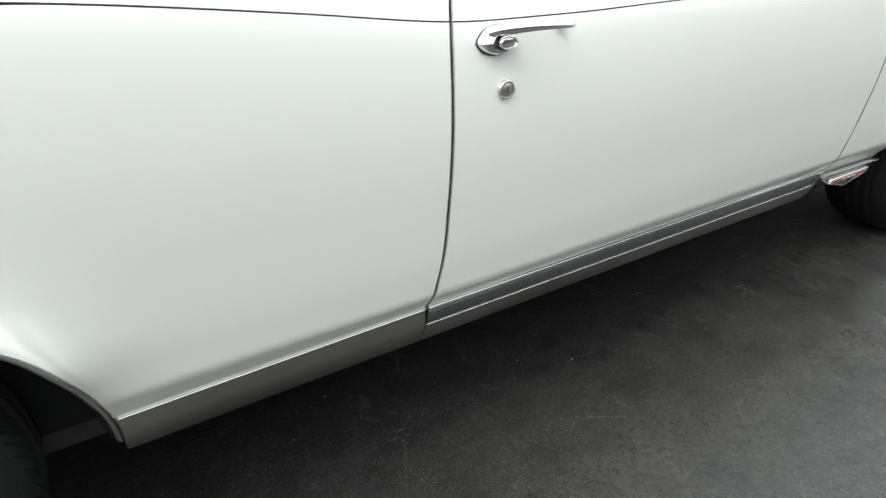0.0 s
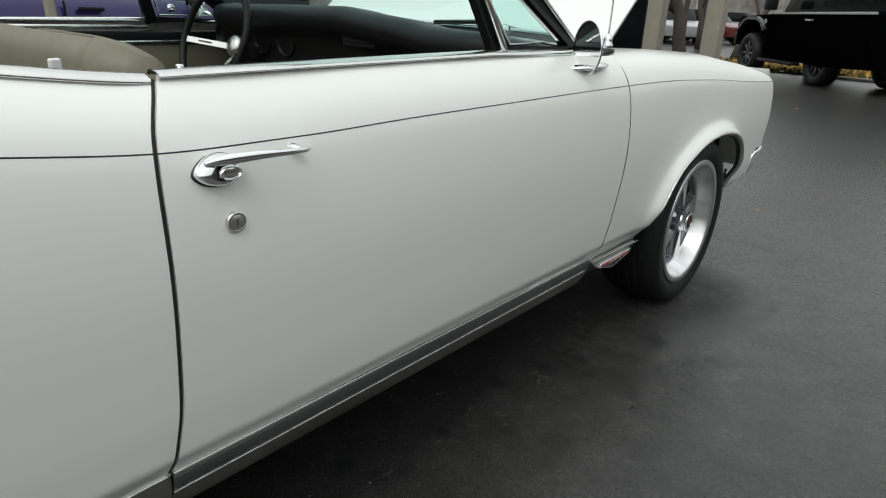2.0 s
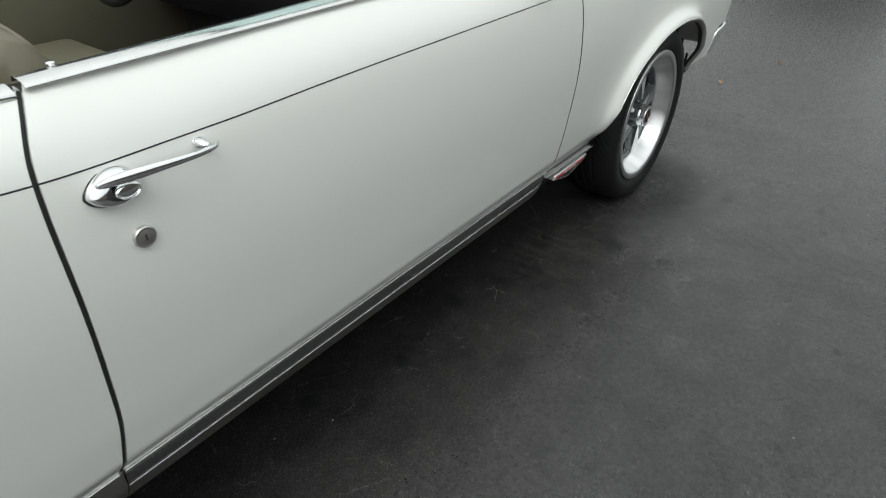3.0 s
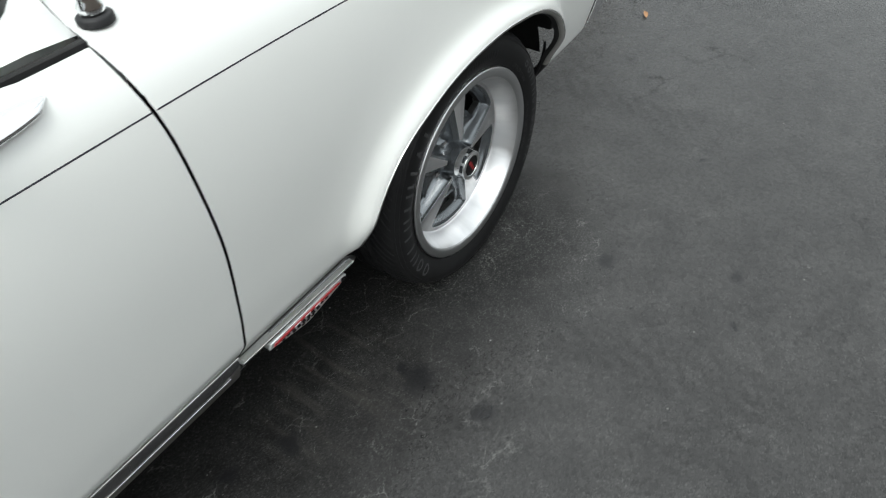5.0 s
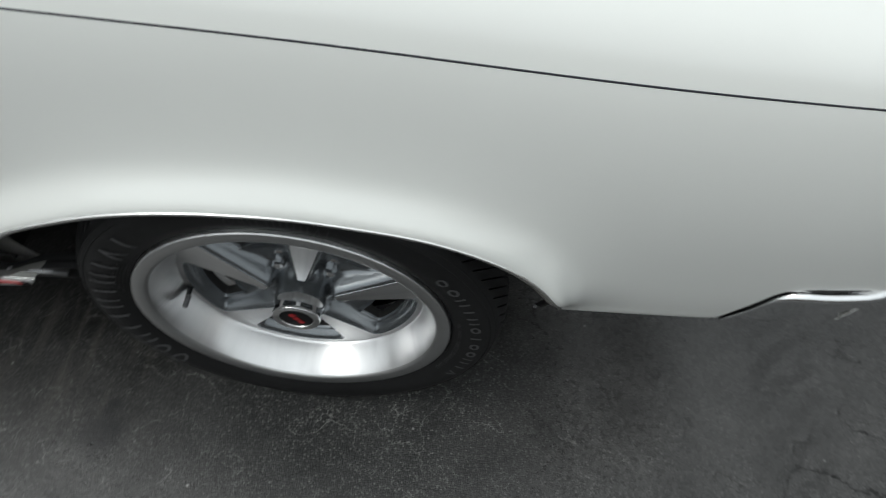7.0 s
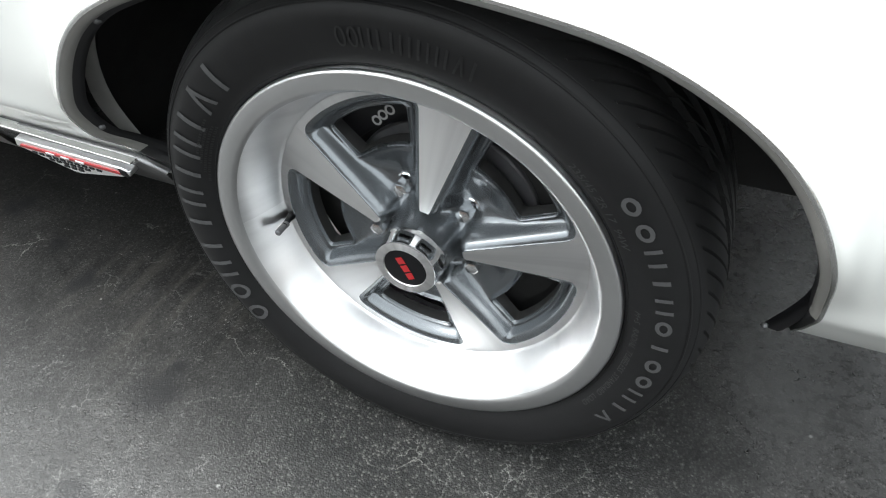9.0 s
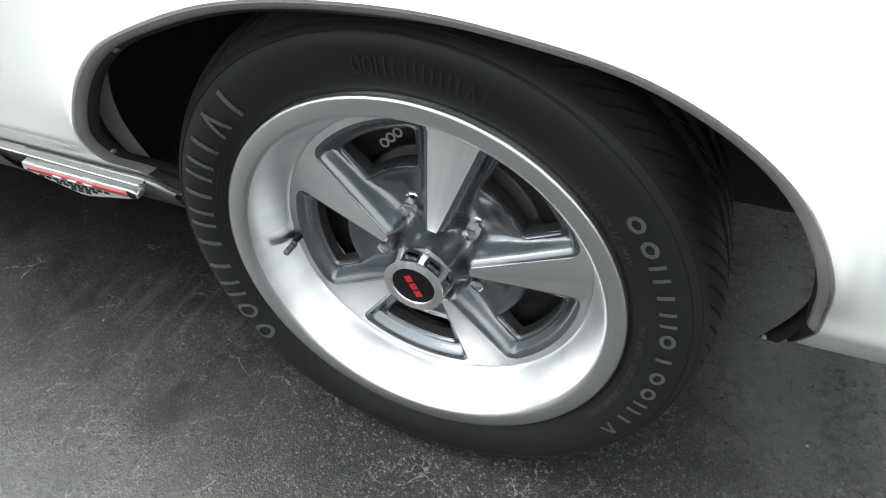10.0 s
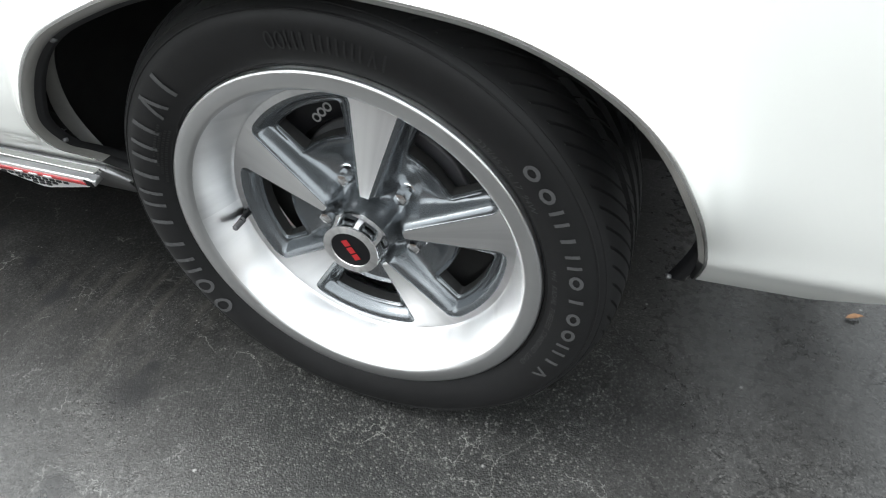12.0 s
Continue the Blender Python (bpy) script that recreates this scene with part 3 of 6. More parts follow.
def fender(left):
    low = lambda x: np.interp(x, [-0.8, -0.30, 0.36, 0.50, 0.605, 0.648, 0.80], [0.262, 0.290, 0.327, 0.330, 0.392, 0.50, 0.505])
    side = [
        rect(lambda z: door_front(z) + 0.0026, -0.52, 0.246, stripe_z, 14, 90),
        (*rect(-0.535, -0.505, 0.258, stripe_z, 4, 90), 0.0012),
        (*rect(0.485, 0.515, 0.345, stripe_z, 4, 70), 0.0012),
        round_arch(front_arch, [(-0.52, 0.246), (-0.52, float(stripe_z(-0.52))), (-0.25, float(stripe_z(-0.25))), (0.0, float(stripe_z(0.0))), (0.25, float(stripe_z(0.25))), (0.50, float(stripe_z(0.50))), (0.50, 0.330)], 30),
        rect(0.50, nose_x, low, stripe_z, 24, 80),
    ]
    xs = np.r_[np.linspace(-0.685, -0.66, 6)[:-1], np.linspace(-0.66, 0.793, 60)]
    ob = panel("front_fender", side, car, left, more=[crown(0, xs), nose_cap(float(stripe_z(0.8)) + 0.05)])
    return ob


def door(left):
    sides = [rect(lambda z: door_rear(z) + GAP, lambda z: door_front(z) - 0.0026, 0.362, lambda x: stripe_z(x) + np.interp(x, [-0.86, -0.78], [0.090, 0.0745]), 60, 54)]
    ob = panel("door", sides, car, left)
    # the folded edge at the back and the front, and the inner skin
    for edge, s in ((door_rear, 1), (door_front, -1)):
        zz = np.linspace(0.362, 0.925, 30)
        x = edge(zz) + GAP * s
        y = body_y(x, zz)
        v = list(put_side(x, zz, y + 0.0005, left)) + list(put_side(x + 0.004 * s, zz, y + 0.035, left))
        mesh("door_edge", v, grid_faces(2, 30), M_paint, ob)
        if s < 0:
            continue
        # a dark backing added in the rear gap for the shade there
        v, f = sweep([tuple(q) for q in put_side(edge(zz), zz, y + 0.007, left)], ring(0.0042, 8), up=(1, 0, 0))
        mesh("door_seal", v, f, M_under, ob, "dark backing that fills the door gap")
    return ob


def quarter(left):
    bottom = lambda x: np.interp(x, [-2.52, -1.96], [0.262, 0.262])
    sides = [
        rect(-2.42, lambda z: np.where(z < 0.3575, -1.9865, door_rear(z) - GAP), bottom, lambda x: stripe_z(x) + 0.084, 26, 100),
        (*rect(-2.435, -2.405, 0.264, stripe_z, 4, 90), 0.0012),
        round_arch(rear_arch[::1], [(-2.42, 0.262), (-2.42, float(stripe_z(-2.42))), (-2.7, float(stripe_z(-2.7))), (-2.92, float(stripe_z(-2.92))), (-3.2, float(stripe_z(-3.2))), (-3.42, float(stripe_z(-3.42))), (-3.42, 0.36)], 26),
        rect(-3.42, -2.42, stripe_z, lambda x: stripe_z(x) + 0.084, 40, 10),
        rect(-3.95, -3.42, 0.36, lambda x: stripe_z(x) + 0.084, 16, 40),
    ]
    return panel("quarter_panel", sides, car, left)


def ribbon(name, x, z0, z1, mat, parent, left=False, lift=0.003, label=""):
    """A thin strip that follows the side between two heights, standing a little proud."""
    x = np.asarray(x)
    rows = []
    for t, l in ((0, 0.0), (0.10, lift * 0.65), (0.5, lift * 1.2), (0.90, lift * 0.65), (1, 0.0)):
        z = z0 * (1 - t) + z1 * t
        rows.append(put_side(x, z, body_y(x, z) - l, left))
    v = np.concatenate(rows)
    return mesh(name, v, grid_faces(5, len(x), flip=left), mat, parent, label)


def pinstripe(parent, x0, x1, left):
    x = np.linspace(x0, x1, 50)
    z = stripe_z(x) + 0.0028 * np.exp(-((x + 1.82) / 0.115) ** 2)
    ribbon("pinstripe", x, z - 0.0010, z + 0.0010, M_stripe, parent, left, 0.0005, "thin black pinstripe")


def arch_trim(arch, parent, left, sign):
    """The bright lip and the grey turned-in flange of a wheel opening."""
    x, z = arch[:, 0], arch[:, 1]
    y = body_y(x, z)
    cx = 0.0 if sign > 0 else -2.92
    t = np.gradient(arch, axis=0)
    t /= np.linalg.norm(t, axis=1)[:, None]
    inward = np.stack([t[:, 1], -t[:, 0]], 1)
    if (inward * (np.array([[cx, 0.35]]) - arch)).sum() < 0:
        inward = -inward
    rows = []
    slim = np.interp(x, [-0.36, -0.2, 0.365, 0.38], [0.72, 1.0, 1.0, 0.8]) if sign > 0 else np.ones_like(x)
    slim = slim * np.clip(np.interp(np.arange(len(x))[::-1], [0, 14], [0.45, 1.0]), 0, 1)
    for d, dy in ((-0.002, 0.001), (-0.002, -0.0012), (0.0, -0.002), (0.002, -0.001), (0.0075, 0.003), (0.0095, 0.007), (0.0095, 0.011)):
        d = d * (slim if d > 0 else 1)
        rows.append(put_side(x + inward[:, 0] * d, z + inward[:, 1] * d, y + dy, left))
    f = grid_faces(len(rows), len(x), flip=not left)
    foot = lambda k: sign > 0 and x[k % (len(x) - 1)] > 0.3 and z[k % (len(x) - 1)] < 0.392
    tail = lambda k: sign > 0 and x[k % (len(x) - 1)] < -0.2 and z[k % (len(x) - 1)] < 0.350
    idx = [2 if tail(k) else 0 if k // (len(x) - 1) < 3 else 2 if foot(k) else 1 for k in range(len(f))]
    mesh("wheel_opening_moulding", np.concatenate(rows), f, [M_bright, M_flange, M_black], parent, "bright wheel opening lip with grey flange", index=idx)
    # the black seal behind the flange
    rows = []
    thin = np.interp(x, [-0.3, 0.0, 0.3], [0.6, 1.0, 0.25]) if sign > 0 else np.ones_like(x)
    for d, dy in ((0.0, 0.0105), (0.002, 0.013), (0.0060, 0.016), (0.0080, 0.019), (0.0080, 0.024)):
        d = 0.0085 * slim + d * thin
        rows.append(put_side(x + inward[:, 0] * d, z + inward[:, 1] * d, y + dy, left))
    mesh("wheel_opening_seal", np.concatenate(rows), grid_faces(len(rows), len(x), flip=not left), M_black, parent, "black rubber splash seal")
    if sign < 0:
        return inward
    # the seal's loose front end, and the pale inner fender edge that shows behind the wheel
    hook = curve_through([(0.372, 0.022, 0.462, 0.368, 0.026, 0.460), (0.381, 0.025, 0.425, 0.375, 0.032, 0.424), (0.383, 0.032, 0.392, 0.374, 0.040, 0.392), (0.380, 0.043, 0.360, 0.367, 0.049, 0.360), (0.374, 0.056, 0.328, 0.357, 0.056, 0.330)], 24)
    rows = [put_side(hook[:, 0] + 0.004, hook[:, 2] - 0.002, hook[:, 1] + 0.004, left), put_side(hook[:, 0], hook[:, 2], hook[:, 1], left), put_side(hook[:, 3], hook[:, 5], hook[:, 4], left), put_side(hook[:, 3] + 0.003, hook[:, 5], hook[:, 4] + 0.002, left), put_side(hook[:, 0] + 0.008, hook[:, 2], hook[:, 1] + 0.012, left)]
    mesh("seal_end", np.concatenate(rows), grid_faces(5, 24), M_satin, parent, "glossy black loose seal end")
    # a curved sheet between the fender's inside and the frame
    near = curve_through([(-0.372, 0.047, 0.530), (-0.408, 0.048, 0.500), (-0.432, 0.049, 0.462), (-0.442, 0.050, 0.420), (-0.426, 0.052, 0.378), (-0.402, 0.056, 0.352)], 40)
    deep = curve_through([(-0.370, 0.050, 0.531), (-0.399, 0.055, 0.500), (-0.416, 0.058, 0.462), (-0.420, 0.060, 0.420), (-0.406, 0.061, 0.380), (-0.388, 0.060, 0.355)], 40)
    rows = [put_side(*(near * (1 - q) + deep * q + np.array([0.004, 0, 0]) * math.sin(math.pi * q))[:, [0, 2, 1]].T, left) for q in np.linspace(0, 1, 6)]
    mesh("splash_apron", np.concatenate(rows), grid_faces(6, 40, flip=not left), M_liner, parent, "pale grey inner splash panel")
    for j in (30, 62):
        v, f = lathe([(0.0, -0.0035), (0.002, -0.003), (0.0034, -0.001), (0.0034, 0.003)], 12)
        mesh("screw", [(a + x[j] + inward[j, 0] * 0.009, (2 * MID - (b + y[j] + 0.014)) if left else b + y[j] + 0.014, c + z[j] + inward[j, 1] * 0.009) for a, b, c in v], f, M_cast, parent)
    if not left:
        v, f = lathe([(0.0, -0.003), (0.002, -0.0025), (0.003, -0.001), (0.003, 0.003)], 12)
        mesh("screw", [(a + 0.361, b + 0.053, c + 0.334) for a, b, c in v], f, M_cast, parent)
    return inward


M_flange = grain(shader("flange_grey", (0.27, 0.265, 0.25), 0.45, 0.2), (0.27, 0.265, 0.25), 20, 0.08)
parts = {}
for left in (False, True):
    parts["fender", left], parts["door", left], parts["quarter", left] = fender(left), door(left), quarter(left)
    pinstripe(parts["fender", left], -0.666, 0.79, left)
    pinstripe(parts["door", left], -1.9615, -0.674, left)
    pinstripe(parts["quarter", left], -3.4, -1.966, left)
    arch_trim(front_arch, parts["fender", left], left, 1)
    arch_trim(rear_arch, parts["quarter", left], left, -1)


def wheelhouse(cx, left, a0, a1):
    """The dark inner well over a wheel."""
    v, f = [], []
    ang = np.radians(np.linspace(a0, a1, 40))
    for y in (0.045, 0.12, 0.40):
        for a in ang:
            # the outer rim draws in towards its two ends
            y = y if y > 0.05 else 0.115 - 0.07 * max(0, math.sin(a)) ** 0.5
            v.append((cx + 0.485 * math.cos(a), 2 * MID - y if left else y, 0.318 + 0.40 * math.sin(a)))
    f = grid_faces(3, 40)
    n = len(v)
    for a in ang:
        v.append((cx + 0.485 * math.cos(a), 2 * MID - 0.40 if left else 0.40, 0.25))
    f += [(80 + j, 81 + j, n + j + 1, n + j) for j in range(39)]
    mesh("wheelhouse", v, f, M_under, car, "black inner wheel well")


for left in (False, True):
    wheelhouse(0.0, left, 6, 184)
    wheelhouse(-2.92, left, 4, 190)


M_steel = grain(shader("brushed_steel", (0.66, 0.65, 0.63), 0.33, 1.0), (0.66, 0.65, 0.63), 50, 0.05, 0, 0.06)


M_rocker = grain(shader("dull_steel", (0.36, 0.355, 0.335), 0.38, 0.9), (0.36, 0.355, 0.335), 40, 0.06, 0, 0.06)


# ---- rocker, its bright mouldings, the fender badge ----
def plate(name, x, z0, z1, out, mat, parent, left, label, at=0.36, lean=0.16, hold=9.0):
    """A moulding that stands nearly upright below the sill line."""
    rows = []
    for q in (0.0, 0.0, 0.12, 0.88, 1.0, 1.0):
        z = z0 * (1 - q) + z1 * q
        rows.append((z, body_y(np.minimum(x, hold), at + 0 * x) + lean * (0.36 - z) - out))
    back = [(rows[0][0], rows[0][1] + 0.02)] + rows[1:-1] + [(rows[-1][0], rows[-1][1] + 0.012)]
    v = np.concatenate([put_side(x, z, y + (0.0012 if k in (1, 4) else 0), left) for k, (z, y) in enumerate(back)])
    return mesh(name, v, grid_faces(6, len(x), flip=left), mat, parent, label)


# the rocker's section: nearly upright behind the mouldings, then turning under
UNDER = [(0.3615, 0.004), (0.34, 0.006), (0.317, 0.009), (0.30, 0.015), (0.28, 0.0245), (0.262, 0.036), (0.249, 0.050), (0.243, 0.066), (0.242, 0.2)]


def rocker(left):
    x = np.linspace(-1.985, -0.700, 40)
    sill = body_y(x, np.full(40, 0.36))
    rows = [put_side(x, np.full(40, z), sill + d, left) for z, d in UNDER]
    r = mesh("rocker_panel", np.concatenate(rows), grid_faces(len(rows), 40, flip=not left), M_rocker, car, "brushed steel rocker panel")
    one = np.ones(40)
    plate("moulding", x, np.interp(x, [-1.98, -1.5, -0.7], [0.3475, 0.3505, 0.3515]), 0.3585 * one, 0.003, M_bright, r, left, "polished bright rocker moulding")
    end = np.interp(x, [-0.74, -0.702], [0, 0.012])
    # this band's dark colour holds the ground's reflection in polished trim
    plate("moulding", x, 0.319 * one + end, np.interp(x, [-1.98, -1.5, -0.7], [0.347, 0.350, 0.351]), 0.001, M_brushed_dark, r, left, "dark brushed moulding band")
    x2 = np.linspace(-1.985, -0.725, 40)
    plate("moulding", x2, 0.3157 * one, 0.3185 * one, 0.002, M_bright, r, left, "thin bright lower moulding")
    xq = np.linspace(-2.497, -1.994, 24)
    ribbon("moulding", xq, np.interp(xq, [-2.5, -1.97], [0.3425, 0.3525]), np.interp(xq, [-2.5, -1.97], [0.347, 0.3575]), M_bright, parts["quarter", left], left, 0.004, "thin bright sill moulding")
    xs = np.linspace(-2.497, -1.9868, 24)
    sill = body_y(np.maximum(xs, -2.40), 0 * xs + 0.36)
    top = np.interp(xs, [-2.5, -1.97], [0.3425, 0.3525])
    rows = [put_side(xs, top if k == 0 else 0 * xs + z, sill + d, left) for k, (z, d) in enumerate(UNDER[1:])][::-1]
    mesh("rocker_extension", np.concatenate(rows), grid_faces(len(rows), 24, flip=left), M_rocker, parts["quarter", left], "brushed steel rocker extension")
    xf = np.linspace(-0.700, -0.402, 24)
    top = np.interp(xf, [-0.7, -0.352], [0.3455, 0.338])
    plate("moulding", xf, top - np.interp(xf, [-0.7, -0.352], [0.0055, 0.002]), top, 0.003, M_bright, parts["fender", left], left, "thin bright sill moulding", 0.376, hold=-0.52)
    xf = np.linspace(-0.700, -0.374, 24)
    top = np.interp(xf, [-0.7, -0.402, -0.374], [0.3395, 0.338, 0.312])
    # coloured dark for the ground that the plate reflects
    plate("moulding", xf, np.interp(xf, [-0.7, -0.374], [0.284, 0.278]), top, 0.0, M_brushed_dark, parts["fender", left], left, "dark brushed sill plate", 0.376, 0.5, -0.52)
    return r


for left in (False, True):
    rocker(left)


M_badge = shader("badge_chrome", (0.86, 0.86, 0.86), 0.28, 0.75)


def badge():
    """A slim shield: a red bar in a chrome frame over a chequered point."""
    y = 0.038
    e = part("fender_badge", prism([(-0.640, 0.303), (-0.632, 0.318), (-0.432, 0.318), (-0.422, 0.313), (-0.424, 0.304), (-0.445, 0.297), (-0.530, 0.277), (-0.545, 0.277)], y, y + 0.02, 0.0015, 1), M_badge, parts["fender", False], "chrome fender badge with a red bar")
    part("red_bar", prism([(-0.628, 0.3052), (-0.624, 0.3102), (-0.447, 0.3102), (-0.441, 0.3052)], y - 0.002, y + 0.003), M_red, e, "red enamel bar", smooth=False)
    for k in range(3):
        x = -0.567 + 0.028 * k
        part("badge_mark", box((0.016, 0.002, 0.0030), (x, y - 0.0022, 0.3082), 0.0006, 1), M_white, e, "white raised mark")
    for r, (x0, x1) in enumerate(((-0.605, -0.470), (-0.580, -0.492), (-0.560, -0.512))):
        for k in range(int((x1 - x0) / 0.0135)):
            part("badge_check", box((0.0085, 0.002, 0.0036), (x0 + 0.0135 * k + 0.004 * r, y - 0.0005, 0.2990 - 0.0062 * r), 0), M_satin, e, "black square", smooth=False)
    for k in range(4):
        part("badge_rib", box((0.013, 0.002, 0.0012), (-0.433, y - 0.0008, 0.3045 + 0.003 * k), 0, turn=(0, 12, 0)), M_satin, e, "dark rib", smooth=False)


    tilt = Matrix.Translation((0, 0.036, 0.318)) @ Matrix.Rotation(radians(10), 4, "X") @ Matrix.Translation((0, -0.036, -0.318))
    e.matrix_world = tilt @ e.matrix_world


badge()


# ---- door furniture ----
def door_handle():
    d = parts["door", False]
    yb = lambda x, z: float(body_y(np.array([x]), np.array([z]))[0])
    # a domed, pointed mount, hollowed for the button, and a slim arm that bridges from it to a small foot
    cx, cz = -1.890, 0.8185
    rows, n = [], 56
    for q, high in ((1.0, -0.004), (1.0, 0.002), (0.985, 0.006), (0.94, 0.0105), (0.86, 0.0145), (0.74, 0.0172), (0.58, 0.0182), (0.56, 0.0172), (0.52, 0.0110), (0.0, 0.0095)):
        for k in range(n):
            a = 2 * math.pi * k / n
            reach = 0.0345 if math.cos(a) < 0 else 0.0315
            u = reach * math.copysign(abs(math.cos(a)) ** (0.92 if math.cos(a) > 0 else 1.12), math.cos(a))
            w = 0.0208 * math.copysign(abs(math.sin(a)) ** (1.0 if math.cos(a) > 0 else 1.25), math.sin(a))
            shift = 0.30 * (1 - q)
            x, z = cx + u * q + 0.024 * shift, cz + w * q - 0.010 * shift + 0.10 * u * q
            rows.append((x, yb(x, z) - high, z))
    faces = grid_faces(10, n, True)
    # the hollow is coloured dark for the reflection in its chrome
    h = mesh("door_handle", rows, faces, [M_chrome, M_brushed_dark], d, "curved chrome pull handle", sharp=50, index=[1 if k >= 7 * n else 0 for k in range(len(faces))])
    pad = [(cx + (x - cx) * q - 0.0006, yb(x, z) - high, cz + (z - cz) * q - 0.0010) for q, high in ((1.035, -0.003), (1.035, 0.0020), (1.02, 0.0027), (0.9, 0.0027)) for x, _, z in rows[n:2 * n]]
    mesh("handle_gasket", pad, grid_faces(4, n, True), M_black, h, "black rubber gasket")
    path = curve_through([(-1.912, -0.004, 0.8285), (-1.898, -0.012, 0.8325), (-1.878, -0.020, 0.8350), (-1.845, -0.028, 0.8365), (-1.805, -0.031, 0.8355), (-1.776, -0.027, 0.8335), (-1.756, -0.017, 0.8310), (-1.746, -0.006, 0.8290)], 44)
    sizes = list(np.interp(np.arange(44), [0, 4, 9, 14, 20, 27, 34, 39, 42, 43], [0.45, 0.95, 1.12, 1.02, 0.86, 0.72, 0.64, 0.60, 0.42, 0.2]))
    v, f = sweep(path, [(c * 0.62, s * 0.78) for c, s in ring(0.0086, 16)], sizes=sizes)
    mesh("handle_arm", v, f, M_chrome, h, "slim chrome handle arm")
    x, z = cx + 0.0085, cz - 0.0025
    y = yb(x, z)
    v, f = lathe([(0.0150, -0.004), (0.0150, -0.0175), (0.0142, -0.0205), (0.0128, -0.0215), (0.0114, -0.0205), (0.0106, -0.0192), (0.005, -0.0205), (0.0, -0.0208)], 36)
    mesh("push_button", [(a * 1.12 + x, b + y - 0.004, c * 0.66 + z) for a, b, c in v], f, M_chrome, h, "oval chrome push button", sharp=45)
    x, z = -1.764, 0.8305
    y = yb(x, z)
    v, f = lathe([(0.0092, 0.004), (0.0092, -0.002), (0.0062, -0.008), (0.0048, -0.018), (0.0, -0.020)], 28)
    mesh("handle_foot", [(a * 1.1 + x, b + y, c * 0.72 + z) for a, b, c in v], f, M_chrome, h)
    v, f = lathe([(0.0162, 0.006), (0.0162, -0.004), (0.0152, -0.0066), (0.0132, -0.0074), (0.0124, -0.0058), (0.0112, -0.0066), (0.0, -0.0072)], 36)
    y = yb(-1.876, 0.745)
    k = mesh("door_lock", [(a * 0.92 - 1.875, b + y, c * 0.92 + 0.745) for a, b, c in v], f, M_steel, d, "round chrome door lock")
    part("keyhole", box((0.0018, 0.0015, 0.009), (-1.875, y - 0.0066, 0.745), 0.0003, 1), M_satin, k, "dark key slot")


door_handle()


def belt(x0, x1, parent, left, n, lo, hi):
    """The bright moulding along the belt line: a thin lip, then a face that slants inwards."""
    x = np.linspace(x0, x1, n)
    z = stripe_z(x)
    a, b = lo(x, z), hi(x, z)
    rows = [put_side(x, a - 0.001, body_y(x, a - 0.001) + 0.004, left)]
    for t, y in ((0.0, 0.0752), (0.06, 0.0725), (0.18, 0.0718), (0.40, 0.0730), (0.62, 0.0762), (0.82, 0.0820), (0.95, 0.0885), (1.0, 0.0940), (1.0, 0.104), (0.2, 0.108)):
        rows.append(put_side(x, a * (1 - t) + b * t, y + 0 * x, left))
    mesh("belt_moulding", np.concatenate(rows), grid_faces(len(rows), n, flip=left), M_bright, parent, "bright belt moulding")


for left in (False, True):
    fore = lambda x: np.clip((x + 1.20) / 0.35, 0, 1)
    belt(-1.920, -0.80, parts["door", left], left, 40, lambda x, z: (0.933 + 0.0136 * (x + 1.6)) * (1 - fore(x)) + (z + 0.0735) * fore(x), lambda x, z: (0.9430 + 0.0158 * (x + 1.6)) * (1 - fore(x)) + (z + 0.091) * fore(x))
    belt(-2.9, -1.932, parts["quarter", left], left, 30, lambda x, z: z + 0.0775, lambda x, z: z + 0.0905)


def side_mirror():
    d = parts["door", False]
    path = curve_through([(-0.925, 0.054, 0.905), (-0.87, 0.049, 0.907), (-0.82, 0.048, 0.907), (-0.78, 0.052, 0.909), (-0.752, 0.058, 0.911)], 18)
    v, f = sweep(path, [(c, s * 0.30) for c, s in ring(0.032, 14)], sizes=list(np.interp(np.arange(18), [0, 3, 9, 14, 17], [0.45, 0.95, 1.0, 0.8, 0.1])))
    m = mesh("mirror_foot", v, f, M_chrome, d, "chrome teardrop mirror foot")
    v, f = sweep(curve_through([(-0.850, 0.050, 0.902), (-0.848, 0.044, 0.915), (-0.845, 0.036, 0.935)], 8), ring(0.010, 12))
    mesh("mirror_stalk", v, f, M_chrome, m)
    turn = Matrix.Translation((-0.890, 0.030, 0.952)) @ Euler((0, 0, radians(240))).to_matrix().to_4x4()
    v, f = lathe([(0.0605, -0.003), (0.0625, -0.0045), (0.0645, -0.003), (0.0645, 0.0), (0.060, 0.004), (0.048, 0.010), (0.030, 0.016), (0.012, 0.019), (0.0, 0.0195)], 48)
    mesh("mirror_shell", [turn @ Vector((a, b, c)) for a, b, c in v], f, M_chrome, m, "round chrome mirror shell")
    v, f = lathe([(0.0, -0.0015), (0.0605, -0.0015)], 48)
    mesh("mirror_glass", [turn @ Vector(q) for q in v], f, M_mirror, m, "round mirror glass")


side_mirror()


